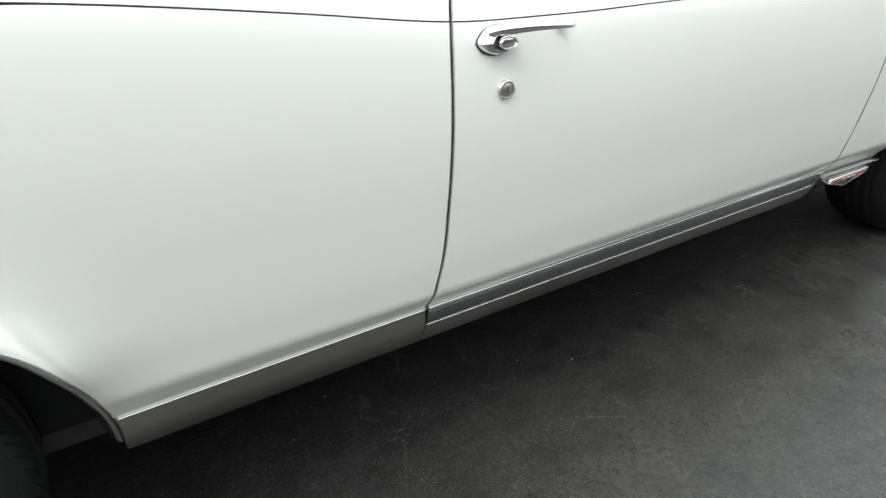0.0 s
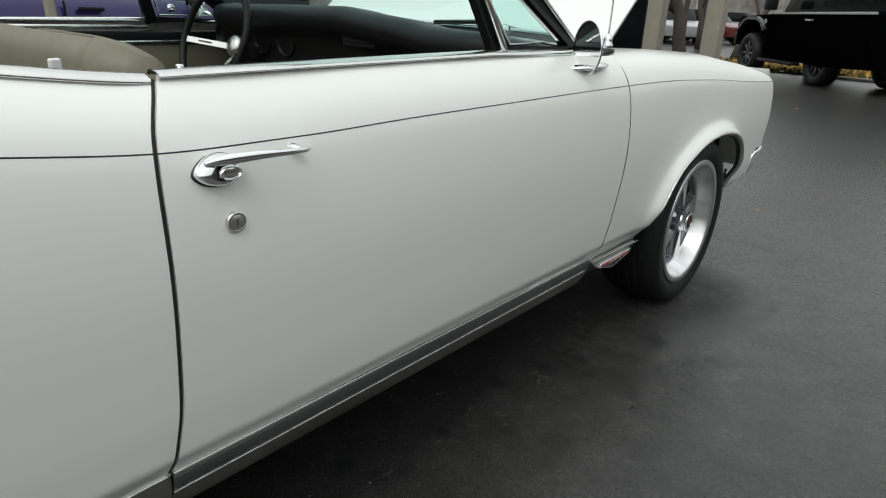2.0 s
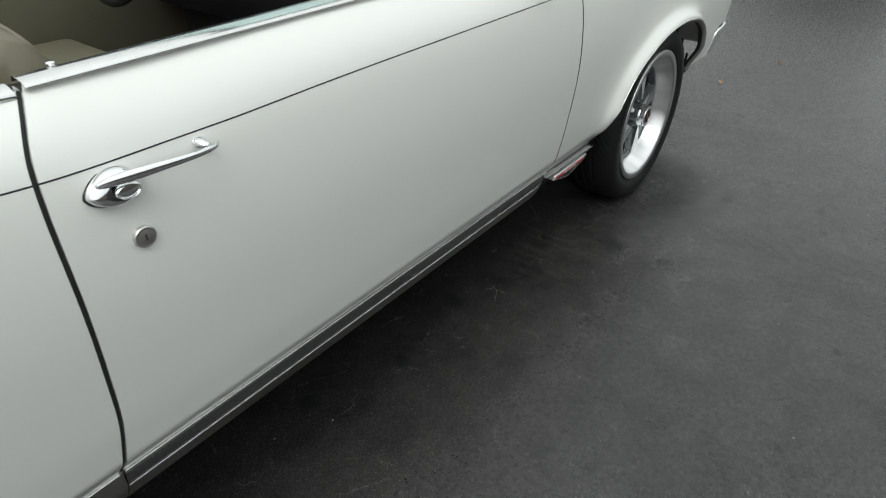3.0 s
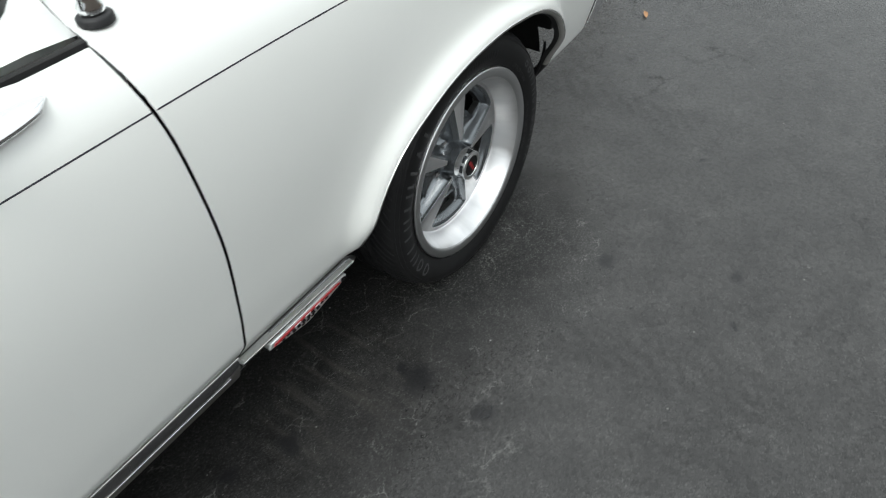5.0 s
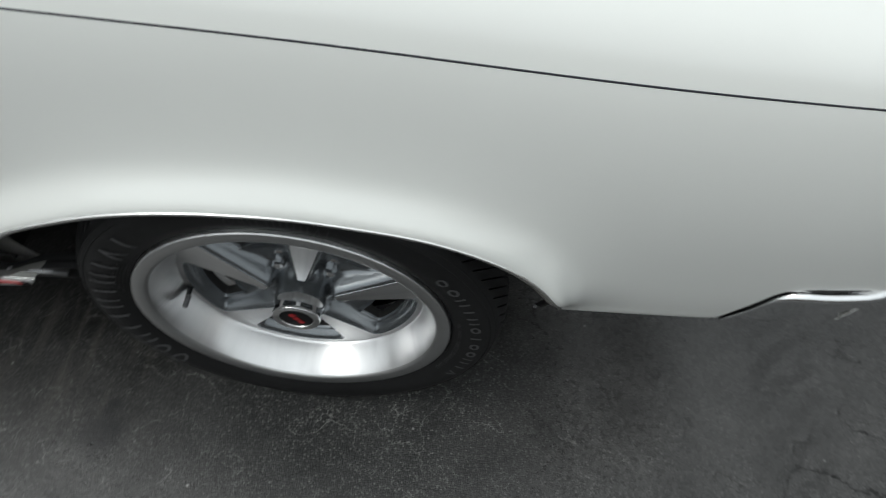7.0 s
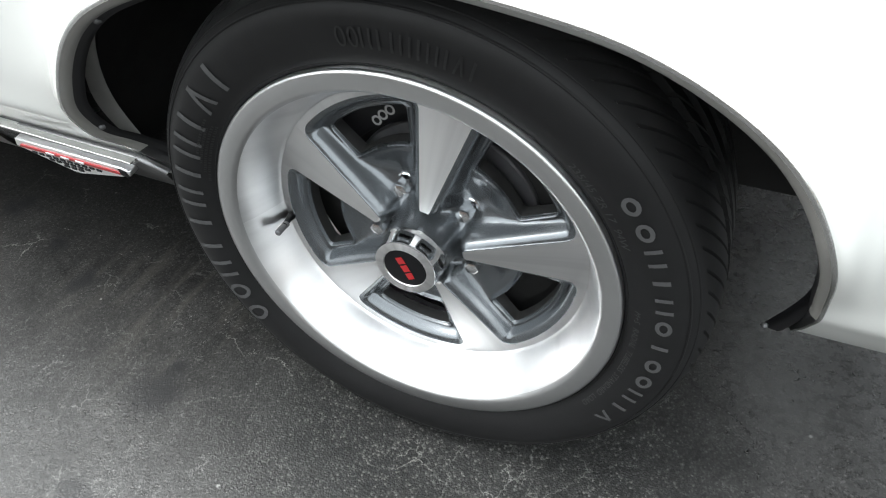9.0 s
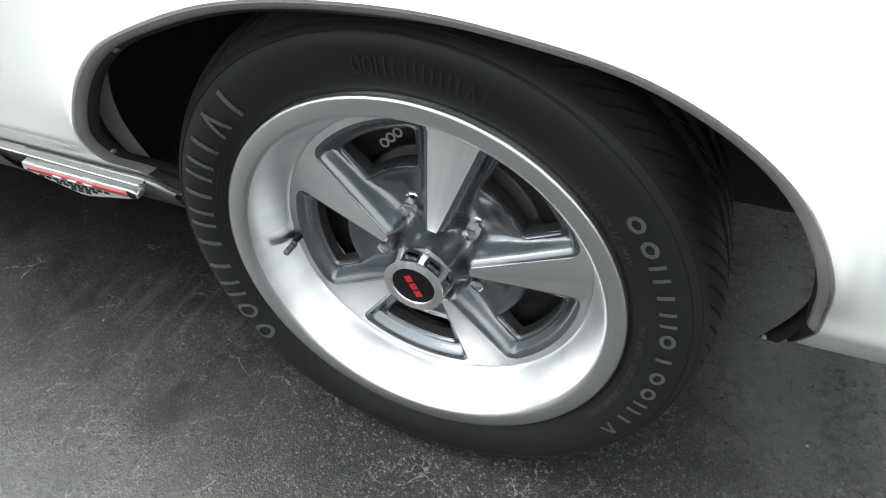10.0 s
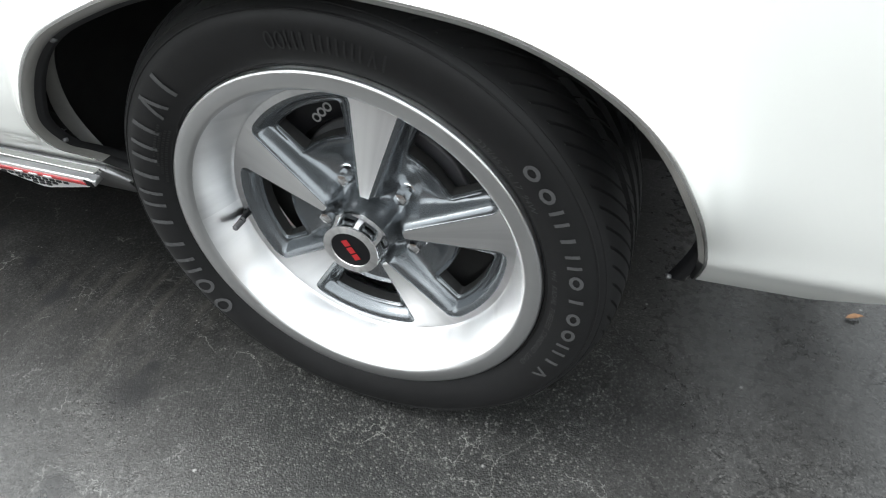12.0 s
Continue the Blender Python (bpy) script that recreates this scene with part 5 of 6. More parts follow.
def wheel_face():
    """The five-spoke centre: pockets with rounded shoulders round each opening, machined wedges between them."""
    outline, nlow, first, hole = wheel_outlines()
    hole = np.concatenate([hole, (hole * [1, -1])[-2:0:-1]])
    mid = np.array([0.139, 0.0])
    # the opening's place that faces each place of the outline
    ang = lambda p: np.arctan2(p[:, 1] - mid[1], p[:, 0] - mid[0])
    n = len(outline)
    frac = lambda p: np.r_[0, np.cumsum(np.linalg.norm(np.diff(np.concatenate([p, p[:1]]), axis=0), axis=1))]
    ah, ao = np.unwrap(ang(hole)), np.unwrap(ang(outline))
    ao += round((ah.mean() - ao.mean()) / (2 * math.pi)) * 2 * math.pi
    order = np.argsort(np.r_[ah - 2 * math.pi, ah, ah + 2 * math.pi])
    aa = np.r_[ah - 2 * math.pi, ah, ah + 2 * math.pi][order]
    hh = np.concatenate([hole] * 3)[order]
    inner = np.stack([np.interp(ao, aa, hh[:, 0]), np.interp(ao, aa, hh[:, 1])], 1)

    def away(p, line, closed=True):
        """The distance from each place to a line of short pieces."""
        a = line
        b = np.roll(line, -1, 0) if closed else line[1:]
        a = a if closed else a[:-1]
        ab = b - a
        t = np.clip(((p[:, None] - a[None]) * ab[None]).sum(-1) / np.maximum((ab * ab).sum(-1), 1e-12)[None], 0, 1)
        return np.linalg.norm(p[:, None] - a[None] - t[..., None] * ab[None], axis=-1).min(1)

    rim = outline[first:n - first + 1]
    steps = [0, 0.006, 0.03, 0.06, 0.10, 0.15, 0.20, 0.26, 0.32, 0.38, 0.45, 0.52, 0.59, 0.66, 0.73, 0.79, 0.845, 0.88, 0.91, 0.935, 0.955, 0.975, 0.99, 1.0]
    verts, key, faces, idx = [], {}, [], []

    def put(x, y, z):
        """Spokes rise towards the hub; the pockets between them stay deep."""
        lift = float(np.interp(math.hypot(x, z), [0.0385, 0.056, 0.178], [0.0, 0.0175, 0.0]))
        y -= lift * min(1.0, max(0.0, 1 - (y - 0.0615) / 0.024))
        k = (round(x, 6), round(y, 6), round(z, 6))
        if k not in key:
            key[k] = len(verts)
            verts.append((x, y, z))
        return key[k]

    def smooth_min(a, b, k):
        h = np.clip(0.5 + 0.5 * (b - a) / k, 0, 1)
        return b * (1 - h) + a * h - k * h * (1 - h)

    levels = []
    for s in steps:
        p = outline * (1 - s) + inner * s
        d, g, r = away(p, rim, False), away(p, hole), np.linalg.norm(p, axis=1)
        near = np.interp(r, [0.10, 0.15], [1.0, 1.0])
        y = np.interp(d, [0, 0.0004, 0.0025, 0.0050, 0.0075, 0.0098, 0.0120, 0.0142, 0.0165, 0.0195, 0.05], [0.0615, 0.0624, 0.0630, 0.0642, 0.0664, 0.0696, 0.0734, 0.0768, 0.0792, 0.0810, 0.0900])
        web = np.interp(r, [0.054, 0.066, 0.080, 0.095, 0.106, 0.118, 0.15, 0.2], [0.0865, 0.0880, 0.0880, 0.0850, 0.0812, 0.0795, 0.0795, 0.0795])
        boss = np.interp(r, [0.0385, 0.0395, 0.0405, 0.0425, 0.0455, 0.050, 0.056, 0.07], [0.0335, 0.0400, 0.0560, 0.0665, 0.0740, 0.0800, 0.0870, 0.1020])
        y = smooth_min(smooth_min(y, web, 0.004), boss, 0.004) if s > 0.004 else np.minimum(y, boss)
        y = y - 0.0030 * np.exp(-((g - 0.0026) / 0.0018) ** 2) * (s > 0.4) + 0.0012 * (g < 0.0004)
        levels.append((p, y))
    for sp in SPOKES:
        ca, sa = math.cos(math.radians(sp + 36)), math.sin(math.radians(sp + 36))
        turn = lambda x, z, y: put(x * ca - z * sa, y, x * sa + z * ca)
        rows = [[turn(p[j, 0], p[j, 1], y[j]) for j in range(n)] for p, y in levels]
        rows.append([turn(levels[-1][0][j, 0], levels[-1][0][j, 1], 0.096) for j in range(n)])
        for a, b in zip(rows, rows[1:]):
            # the openings' walls are coloured black for the shade inside
            wall = b is rows[-1]
            for j in range(n):
                q = (j + 1) % n
                f = tuple(dict.fromkeys((a[j], a[q], b[q], b[j])))
                if len(f) > 2:
                    faces.append(f)
                    idx.append(2 if wall else 1)
        # the machined wedges and the ring round the pockets
        edge = list(range(first, n - first + 1))
        last = None
        for j in edge:
            x, z = levels[0][0][j]
            r, a = math.hypot(x, z), math.atan2(z, x)
            spoke = -1 if z < 0 else 1
            if r < 0.1645 and x * math.cos(math.radians(36)) + abs(z) * math.sin(math.radians(36)) < 0.1655:
                rc = x * math.cos(math.radians(36)) + abs(z) * math.sin(math.radians(36))
                aim = turn(rc * math.cos(math.radians(36)), spoke * rc * math.sin(math.radians(36)), 0.0615)
                kind = 0
            else:
                aim = turn(0.1905 * math.cos(a), 0.1905 * math.sin(a), 0.0615)
                kind = 1
            here = turn(x, z, 0.0615)
            if last:
                f = [last[0], here, aim]
                if last[2] != kind:
                    f.append(turn(0.1905 * math.cos(math.radians(36)), spoke * 0.1905 * math.sin(math.radians(36)), 0.0615))
                f.append(last[1])
                f = tuple(dict.fromkeys(f))
                if len(f) > 2:
                    faces.append(f)
                    idx.append(0)
            last = (here, aim, kind)
    return verts, faces, idx


def make_wheel():
    """One wheel, its middle at the origin and its face towards -y."""
    v, f, idx = wheel_face()
    rim_prof = [(0.1890, 0.0614), (0.1902, 0.0620), (0.1912, 0.0612), (0.1925, 0.0560), (0.1940, 0.0500), (0.198, 0.038), (0.206, 0.018), (0.2125, 0.006), (0.2155, 0.0025), (0.218, 0.0012), (0.232, 0.0), (0.2348, 0.0012), (0.2358, 0.004), (0.2355, 0.014), (0.230, 0.016), (0.222, 0.03), (0.215, 0.07), (0.212, 0.19), (0.222, 0.21)]
    v2, f2 = lathe(rim_prof, 240)
    base = len(v)
    v, f = v + v2, f + [tuple(a + base for a in q) for q in f2]
    idx += [3 if 7 <= k // 240 <= 11 else 0 for k in range(len(f2))]
    w = mesh("wheel", v, f, [M_mach, M_argent, M_under, M_lip], None, "five-spoke alloy wheel with machined rim and grey pockets", index=idx, sharp=48)
    kids = []

    def kid(name, v, f, mats, label="", **k):
        kids.append(mesh(name, v, f, mats, w, label, **k))

    # tyre, with tread grooves and sipes cut into it
    prof = curve_through([(0.232, 0.016), (0.238, 0.0075), (0.248, 0.001), (0.262, -0.0045), (0.276, -0.006), (0.290, -0.0035), (0.300, 0.003), (0.3075, 0.012), (0.3125, 0.022), (0.3165, 0.034), (0.3195, 0.052), (0.3207, 0.075), (0.321, 0.11), (0.3207, 0.15), (0.3195, 0.175), (0.3165, 0.193), (0.309, 0.212), (0.290, 0.228), (0.262, 0.230), (0.240, 0.222), (0.228, 0.212)], 74)
    n = 770
    tv = []
    for r, y in prof:
        for j in range(n):
            a = 2 * math.pi * (j / n - abs(min(max(y, 0.0), 0.23) - 0.115) * SLANT / 77)
            d = 0.0
            if 0.010 < y < 0.205 and r > 0.30:
                for g in (0.066, 0.098, 0.131, 0.164):
                    if abs(y - g) < 0.0045:
                        d = 0.006
                ph = (j % 10) / 10
                if (0.014 < y < 0.060 or 0.168 < y < 0.2) and ph < 0.05:
                    d = max(d, 0.0042)
                if (0.070 < y < 0.094 or 0.136 < y < 0.160) and ph < 0.05:
                    d = max(d, 0.003)
            rr = r - d
            z = rr * math.sin(a)
            tv.append((rr * math.cos(a), y, max(z, -0.3172)))
    kid("tyre", tv, grid_faces(len(prof), n, True), M_tyre, "black low-profile tyre with raised lettering", sharp=30)
    # raised rings on the sidewall and shoulder
    for r0, y0 in ((0.2405, 0.0058), (0.2955, -0.0012), (0.3025, 0.0055)):
        v, f = lathe([(r0 - 0.0012, y0 + 0.0015), (r0 - 0.0006, y0 - 0.0006), (r0 + 0.0006, y0 - 0.0004), (r0 + 0.0014, y0 + 0.0022)], 180)
        kid("tyre_ring", v, f, M_tyre, "raised sidewall ring")

    def on_tyre(shape, r0, a0, spread, mat, name, label, up=0.0012, outward=True):
        """Lays flat outlines round the sidewall; a0: the angle of the first letter's start, going clockwise as seen."""
        vs, fs = [], []
        top = spline([(0.238, 0.0075), (0.248, 0.001), (0.262, -0.0045), (0.276, -0.006), (0.290, -0.0035), (0.300, 0.003)])
        for verts, faces in shape:
            b = len(vs)
            for q in verts:
                r = r0 + q[1] * (1 if outward else -1)
                a = math.radians(a0) - q[0] / r0 * (1 if outward else -1) * spread
                vs.append((r * math.cos(a), float(top(r)) - up, r * math.sin(a)))
            fs += [tuple(k + b for k in g) for g in faces]
        kid(name, vs, fs, mat, label, smooth=False)

    def marks(kinds, wide, height, pitch, r0, a0, mat, label):
        """Plain raised shapes in place of a maker's lettering: rings, bars, pairs of bars and wedges, each its own."""
        for place, kind in enumerate(kinds):
            x, t = place * pitch, wide * 0.22
            bar = lambda left, right, tip=0.0: ([(x + a + tip * h, h * height) for h in (0.0, 0.25, 0.5, 0.75, 1.0) for a in (left, right)], grid_faces(5, 2))
            if kind == "ring":
                ang = np.linspace(0, 2 * math.pi, 20, endpoint=False)
                loop = [(x + wide / 2 + (wide / 2 - d) * math.cos(a), height / 2 + (height / 2 - d) * math.sin(a)) for d in (0.0, t / 2, t) for a in ang]
                shape = [(loop, grid_faces(3, 20, True))]
            elif kind == "pair":
                shape = [bar(0.0, t), bar(wide - t, wide)]
            elif kind == "wedge":
                shape = [bar(0.0, t, wide * 0.42), bar(wide - t, wide, -wide * 0.42)]
            else:
                shape = [bar(wide * 0.36, wide * 0.36 + t * 1.15)]
            on_tyre(shape, r0, a0, 1.0, mat, "tyre_mark", label)

    def print_bars(count, height, r0, a0, rng):
        """A line of print too small to read."""
        shape, x = [], 0.0
        for _ in range(count):
            w_ = rng.uniform(0.0012, 0.003)
            shape.append(([(x, 0), (x + w_, 0), (x + w_, height), (x, height)], [(0, 1, 2, 3)]))
            x += w_ + rng.uniform(0.0008, 0.0022)
        on_tyre(shape, r0, a0, 1.0, M_tyremark, "tyre_small_print", "tiny raised print")
        tagged(kids[-1], kind="stuff")

    word = ("ring", "ring", "pair", "bar", "bar", "pair", "bar", "pair", "bar", "wedge", "bar")
    marks(word, 0.0240, 0.0320, 0.0366, 0.2535, 217, M_letter, "pale grey raised mark")
    marks(("ring", "ring", "pair", "bar", "pair", "ring", "bar", "ring", "ring", "pair", "bar", "wedge"), 0.0185, 0.0155, 0.0272, 0.2660, 39, M_letter, "pale grey raised mark")
    marks(word, 0.0095, 0.0185, 0.0112, 0.2590, 98, M_tyremark, "black raised mark")
    for words, a0, r0, size in (("235/45 ZR 17  94W", 49, 0.2465, 0.0115), ("M+S   RADIAL  TUBELESS  STANDARD  LOAD", 10, 0.2465, 0.0085)):
        on_tyre([text_shape(words, size)], r0, a0, 1.0, M_print, "tyre_size_text", "small raised size lettering", 0.0011)
    rng = random.Random(4)
    for k, r0 in enumerate((0.2435, 0.2475, 0.2515, 0.2555)):
        print_bars(24 - 3 * k, 0.0026, r0, 166 - 3 * k, rng)

    # hub cap, nuts, valve, brake
    v, f = lathe([(0.0385, 0.036), (0.0385, 0.032), (0.0372, 0.030), (0.0365, 0.014), (0.0368, 0.0105), (0.036, 0.0085), (0.0345, 0.008), (0.0262, 0.0082), (0.0256, 0.0095)], 64)
    kid("hub_cap", v, f, [M_chrome, M_mach], "chrome centre cap", index=[1 if k >= 64 * 5 else 0 for k in range(len(f))], sharp=40)
    v, f = lathe([(0.0, 0.0098), (0.0258, 0.0098)], 48)
    kid("cap_disc", v, f, M_satin, "black disc", smooth=False)
    for k, (x0, x1) in enumerate(((-0.0155, -0.006), (-0.004, 0.0055), (0.0075, 0.0165))):
        a = math.radians(-62)
        vs = []
        for x, z in ((x0, -0.0045), (x1, -0.0045), (x1, 0.0045), (x0, 0.0045)):
            vs.append((x * math.cos(a) - z * math.sin(a), 0.0090, x * math.sin(a) + z * math.cos(a)))
        kid("cap_mark", vs, [(0, 1, 2, 3)], M_red, "red mark", smooth=False)
    for sp in SPOKES:
        a = math.radians(sp + 36)
        cx, cz = 0.0648 * math.cos(a), 0.0648 * math.sin(a)
        v, f = lathe([(0.0092, 0.090), (0.0092, 0.072), (0.0098, 0.073), (0.0097, 0.0665), (0.0086, 0.0632), (0.005, 0.0615), (0.0, 0.0612)], 6)
        v2, f2 = lathe([(0.0135, 0.090), (0.0125, 0.083), (0.011, 0.082)], 24)
        kid("lug_nut", [(p + cx, q, r + cz) for p, q, r in v] + [(p + cx, q, r + cz) for p, q, r in v2], f + [tuple(b + len(v) for b in g) for g in f2], M_chrome, "chrome lug nut", sharp=25)
    a = math.radians(187)
    cx, cz = 0.1865 * math.cos(a), 0.1865 * math.sin(a)
    v, f = sweep([(cx, 0.062, cz), (cx + 0.001, 0.052, cz), (cx + 0.002, 0.032, cz - 0.002)], ring(0.0038, 10), up=(0, 0, 1), sizes=[1.5, 1.0, 0.9])
    kid("valve_stem", v, f, M_satin, "black rubber valve stem")
    v, f = lathe([(0.0, 0.026), (0.0030, 0.0262), (0.0042, 0.0275), (0.0042, 0.041), (0.0036, 0.043), (0.0046, 0.0435), (0.0046, 0.047), (0.003, 0.048)], 14)
    kid("valve_cap", [(p + cx + 0.0015, q, r + cz - 0.0015) for p, q, r in v], f, M_cast, "dull metal valve cap", sharp=30)
    # black outer ring and backing added to keep the openings dark
    v, f = lathe([(0.0, 0.116), (0.120, 0.116), (0.122, 0.118), (0.122, 0.124), (0.165, 0.124), (0.165, 0.136), (0.205, 0.137)], 72)
    kid("brake_disc", v, f, [M_cast, M_under], "grey brake disc", index=[0 if k < 72 * 3 else 1 for k in range(len(f))], sharp=30)
    return w, kids


wheel, kids = make_wheel()


def brake_caliper(w):
    """A black caliper behind the openings, with pale raised marks."""
    v, f = lathe([(0.130, 0.100), (0.133, 0.097), (0.168, 0.097), (0.172, 0.100), (0.172, 0.14)], 24, 92, 150)
    c = mesh("brake_caliper", v, f, M_satin, w, "black brake caliper")
    for k, (r, a, l) in enumerate(((0.147, 110, 0.013), (0.143, 114.5, 0.013), (0.139, 119, 0.013))):
        a = math.radians(a)
        vs = []
        for i in range(17):
            t = 2 * math.pi * i / 16
            for q in (0.0062, 0.0036):
                rr, aa = r + q * math.cos(t), a + q * math.sin(t) / r
                vs.append((rr * math.cos(aa), 0.0965, rr * math.sin(aa)))
        mesh("caliper_mark", vs, grid_faces(17, 2), M_decal, c, "pale raised mark", smooth=False)


brake_caliper(wheel)
tree_of = [wheel, *wheel.children_recursive]


def place_wheel(cx, left, spin):
    y = 2 * MID if left else 0.0
    copies = {}
    for o in tree_of:
        copies[o] = o.copy()
        scene.collection.objects.link(copies[o])
        copies[o].parent = copies.get(o.parent)
    w = copies[wheel]
    w.matrix_world = pose(cx, y, 0.318, 0, 0, 180 if left else 0) @ pose(0, 0, 0, 0, spin, 0)
    bpy.context.view_layer.update()
    return attach(w, car)


for cx, left, spin in ((-2.92, False, 0), (0.0, True, 0), (-2.92, True, 0)):
    place_wheel(cx, left, spin)
wheel.location = (0, 0, 0.318)
bpy.context.view_layer.update()
attach(wheel, car)


# ---- surroundings ----
def leaf(x, y, size, turn):
    n = 10
    v = []
    for i in range(n + 1):
        t = i / n
        w = 0.17 * math.sin(math.pi * t ** 0.8) * size
        for s in (-1, 0, 1):
            v.append(((t - 0.5) * size, s * w, 0.004 + 0.12 * size * abs(s) * math.sin(t * 3) + 0.05 * size * t))
    m = pose(x, y, 0, 0, 0, turn)
    ob = mesh("fallen_leaf", [m @ Vector(q) for q in v], grid_faces(n + 1, 3), M_leaf)
    tagged(ob, "dry orange-brown leaf lying on the asphalt", "leaf", "fallen leaves")


for x, y, s, a in ((1.555, 0.148, 0.055, 30), (0.691, 0.397, 0.03, 20), (2.164, -0.034, 0.05, 100), (1.627, 0.587, 0.03, 50), (6.84, 1.19, 0.09, 10)):
    leaf(x, y, s, a)


def post(x, y, w, name="post"):
    e = thing("canopy_post", (x, y, 0), "beige painted square canopy post", "post", "canopy posts")
    part("shaft", box((w, w, 3.0), (x, y, 1.5), 0.008), M_post, e)
    part("foot", box((w * 1.5, w * 1.5, 0.04), (x, y, 0.02), 0.006), M_post, e)


post(-1.06, 3.0, 0.045)
post(3.9, 1.96, 0.15)
post(4.0, 1.43, 0.15)


def facade():
    e = thing("garage_front", (-2, 7.6, 0), "dark sided garage front with closed doors", "building")
    part("wall", box((12, 0.2, 3.4), (-2.0, 7.6, 1.7), 0.0), M_dark_wall, e)
    for k in range(16):
        part("siding_board", box((12, 0.03, 0.19), (-2.0, 7.485, 0.12 + 0.205 * k), 0.006, 1), M_dark_wall, e)


facade()


def glazed_door():
    """The dark glazed end of the canopy building, behind the posts."""
    e = thing("glazed_entrance", (4.2, 2.7, 0), "dark glazed entrance in a brown frame", "door")
    part("pane", box((0.02, 1.0, 2.3), (4.22, 2.72, 1.2), 0), M_dark_glass, e)
    for y in (2.18, 2.62, 3.26):
        part("frame", box((0.06, 0.07, 2.4), (4.2, y, 1.2), 0.006), M_satin, e)
    part("head", box((0.06, 1.2, 0.10), (4.2, 2.72, 2.43), 0.006), M_satin, e)
    part("side_wall", box((0.10, 0.16, 2.8), (4.15, 2.06, 1.4), 0.006), M_brown, e)


M_brown = grain(shader("brown_trim_paint", (0.11, 0.085, 0.06), 0.7), (0.11, 0.085, 0.06), 10, 0.15)
glazed_door()


def purple_car():
    e = thing("purple_car", (-0.5, 4.7, 0), "purple coupe parked beyond the convertible", "car")
    x0, x1, y0, y1 = -2.9, 1.7, 3.9, 5.7
    sec = [(y0 + 0.05, 0.25), (y0, 0.45), (y0 - 0.02, 0.70), (y0 + 0.01, 0.92), (y0 + 0.06, 0.99), (y0 + 0.12, 1.0)]
    xs = np.linspace(x0, x1, 30)
    v = [(x, y + 0.06 * (2 * (x - x0) / (x1 - x0) - 1) ** 4, z - 0.05 * max(0, x - 0.6)) for y, z in sec for x in xs]
    mesh("side_body", v, grid_faces(len(sec), 30), M_purple, e)
    part("far_body", box((x1 - x0, 1.4, 0.72), ((x0 + x1) / 2, 4.78, 0.62), 0.05), M_purple, e)
    cab = [(-2.3, 1.0), (-1.9, 1.30), (-0.6, 1.36), (0.25, 1.0)]
    part("cabin", prism(cab, y0 + 0.16, y1 - 0.2, 0.03), M_dark_glass, e)
    part("door_handle", box((0.16, 0.03, 0.025), (-0.52, y0 - 0.02, 0.925), 0.008), M_satin, e, "black door handle")
    v, f = lathe([(0.012, 0.0), (0.011, -0.006), (0.0, -0.007)], 16)
    mesh("door_lock", [(p - 0.57, q + y0 - 0.02, r + 0.865) for p, q, r in v], f, M_bright, e)
    part("door_gap", box((0.012, 0.01, 0.7), (-0.68, y0 - 0.012, 0.62), 0), M_satin, e, "dark door gap")
    m = part("door_mirror", box((0.10, 0.16, 0.10), (0.28, y0 - 0.10, 1.03), 0.03, 3), M_purple, e)
    for x in (-2.2, 0.85):
        v, f = lathe([(0.20, 0.0), (0.31, 0.0), (0.33, 0.03), (0.33, 0.2), (0.0, 0.2)], 40)
        w = mesh("wheel", [(p + x, q + y0 - 0.012, r + 0.33) for p, q, r in v], f, M_tyre, e)


purple_car()


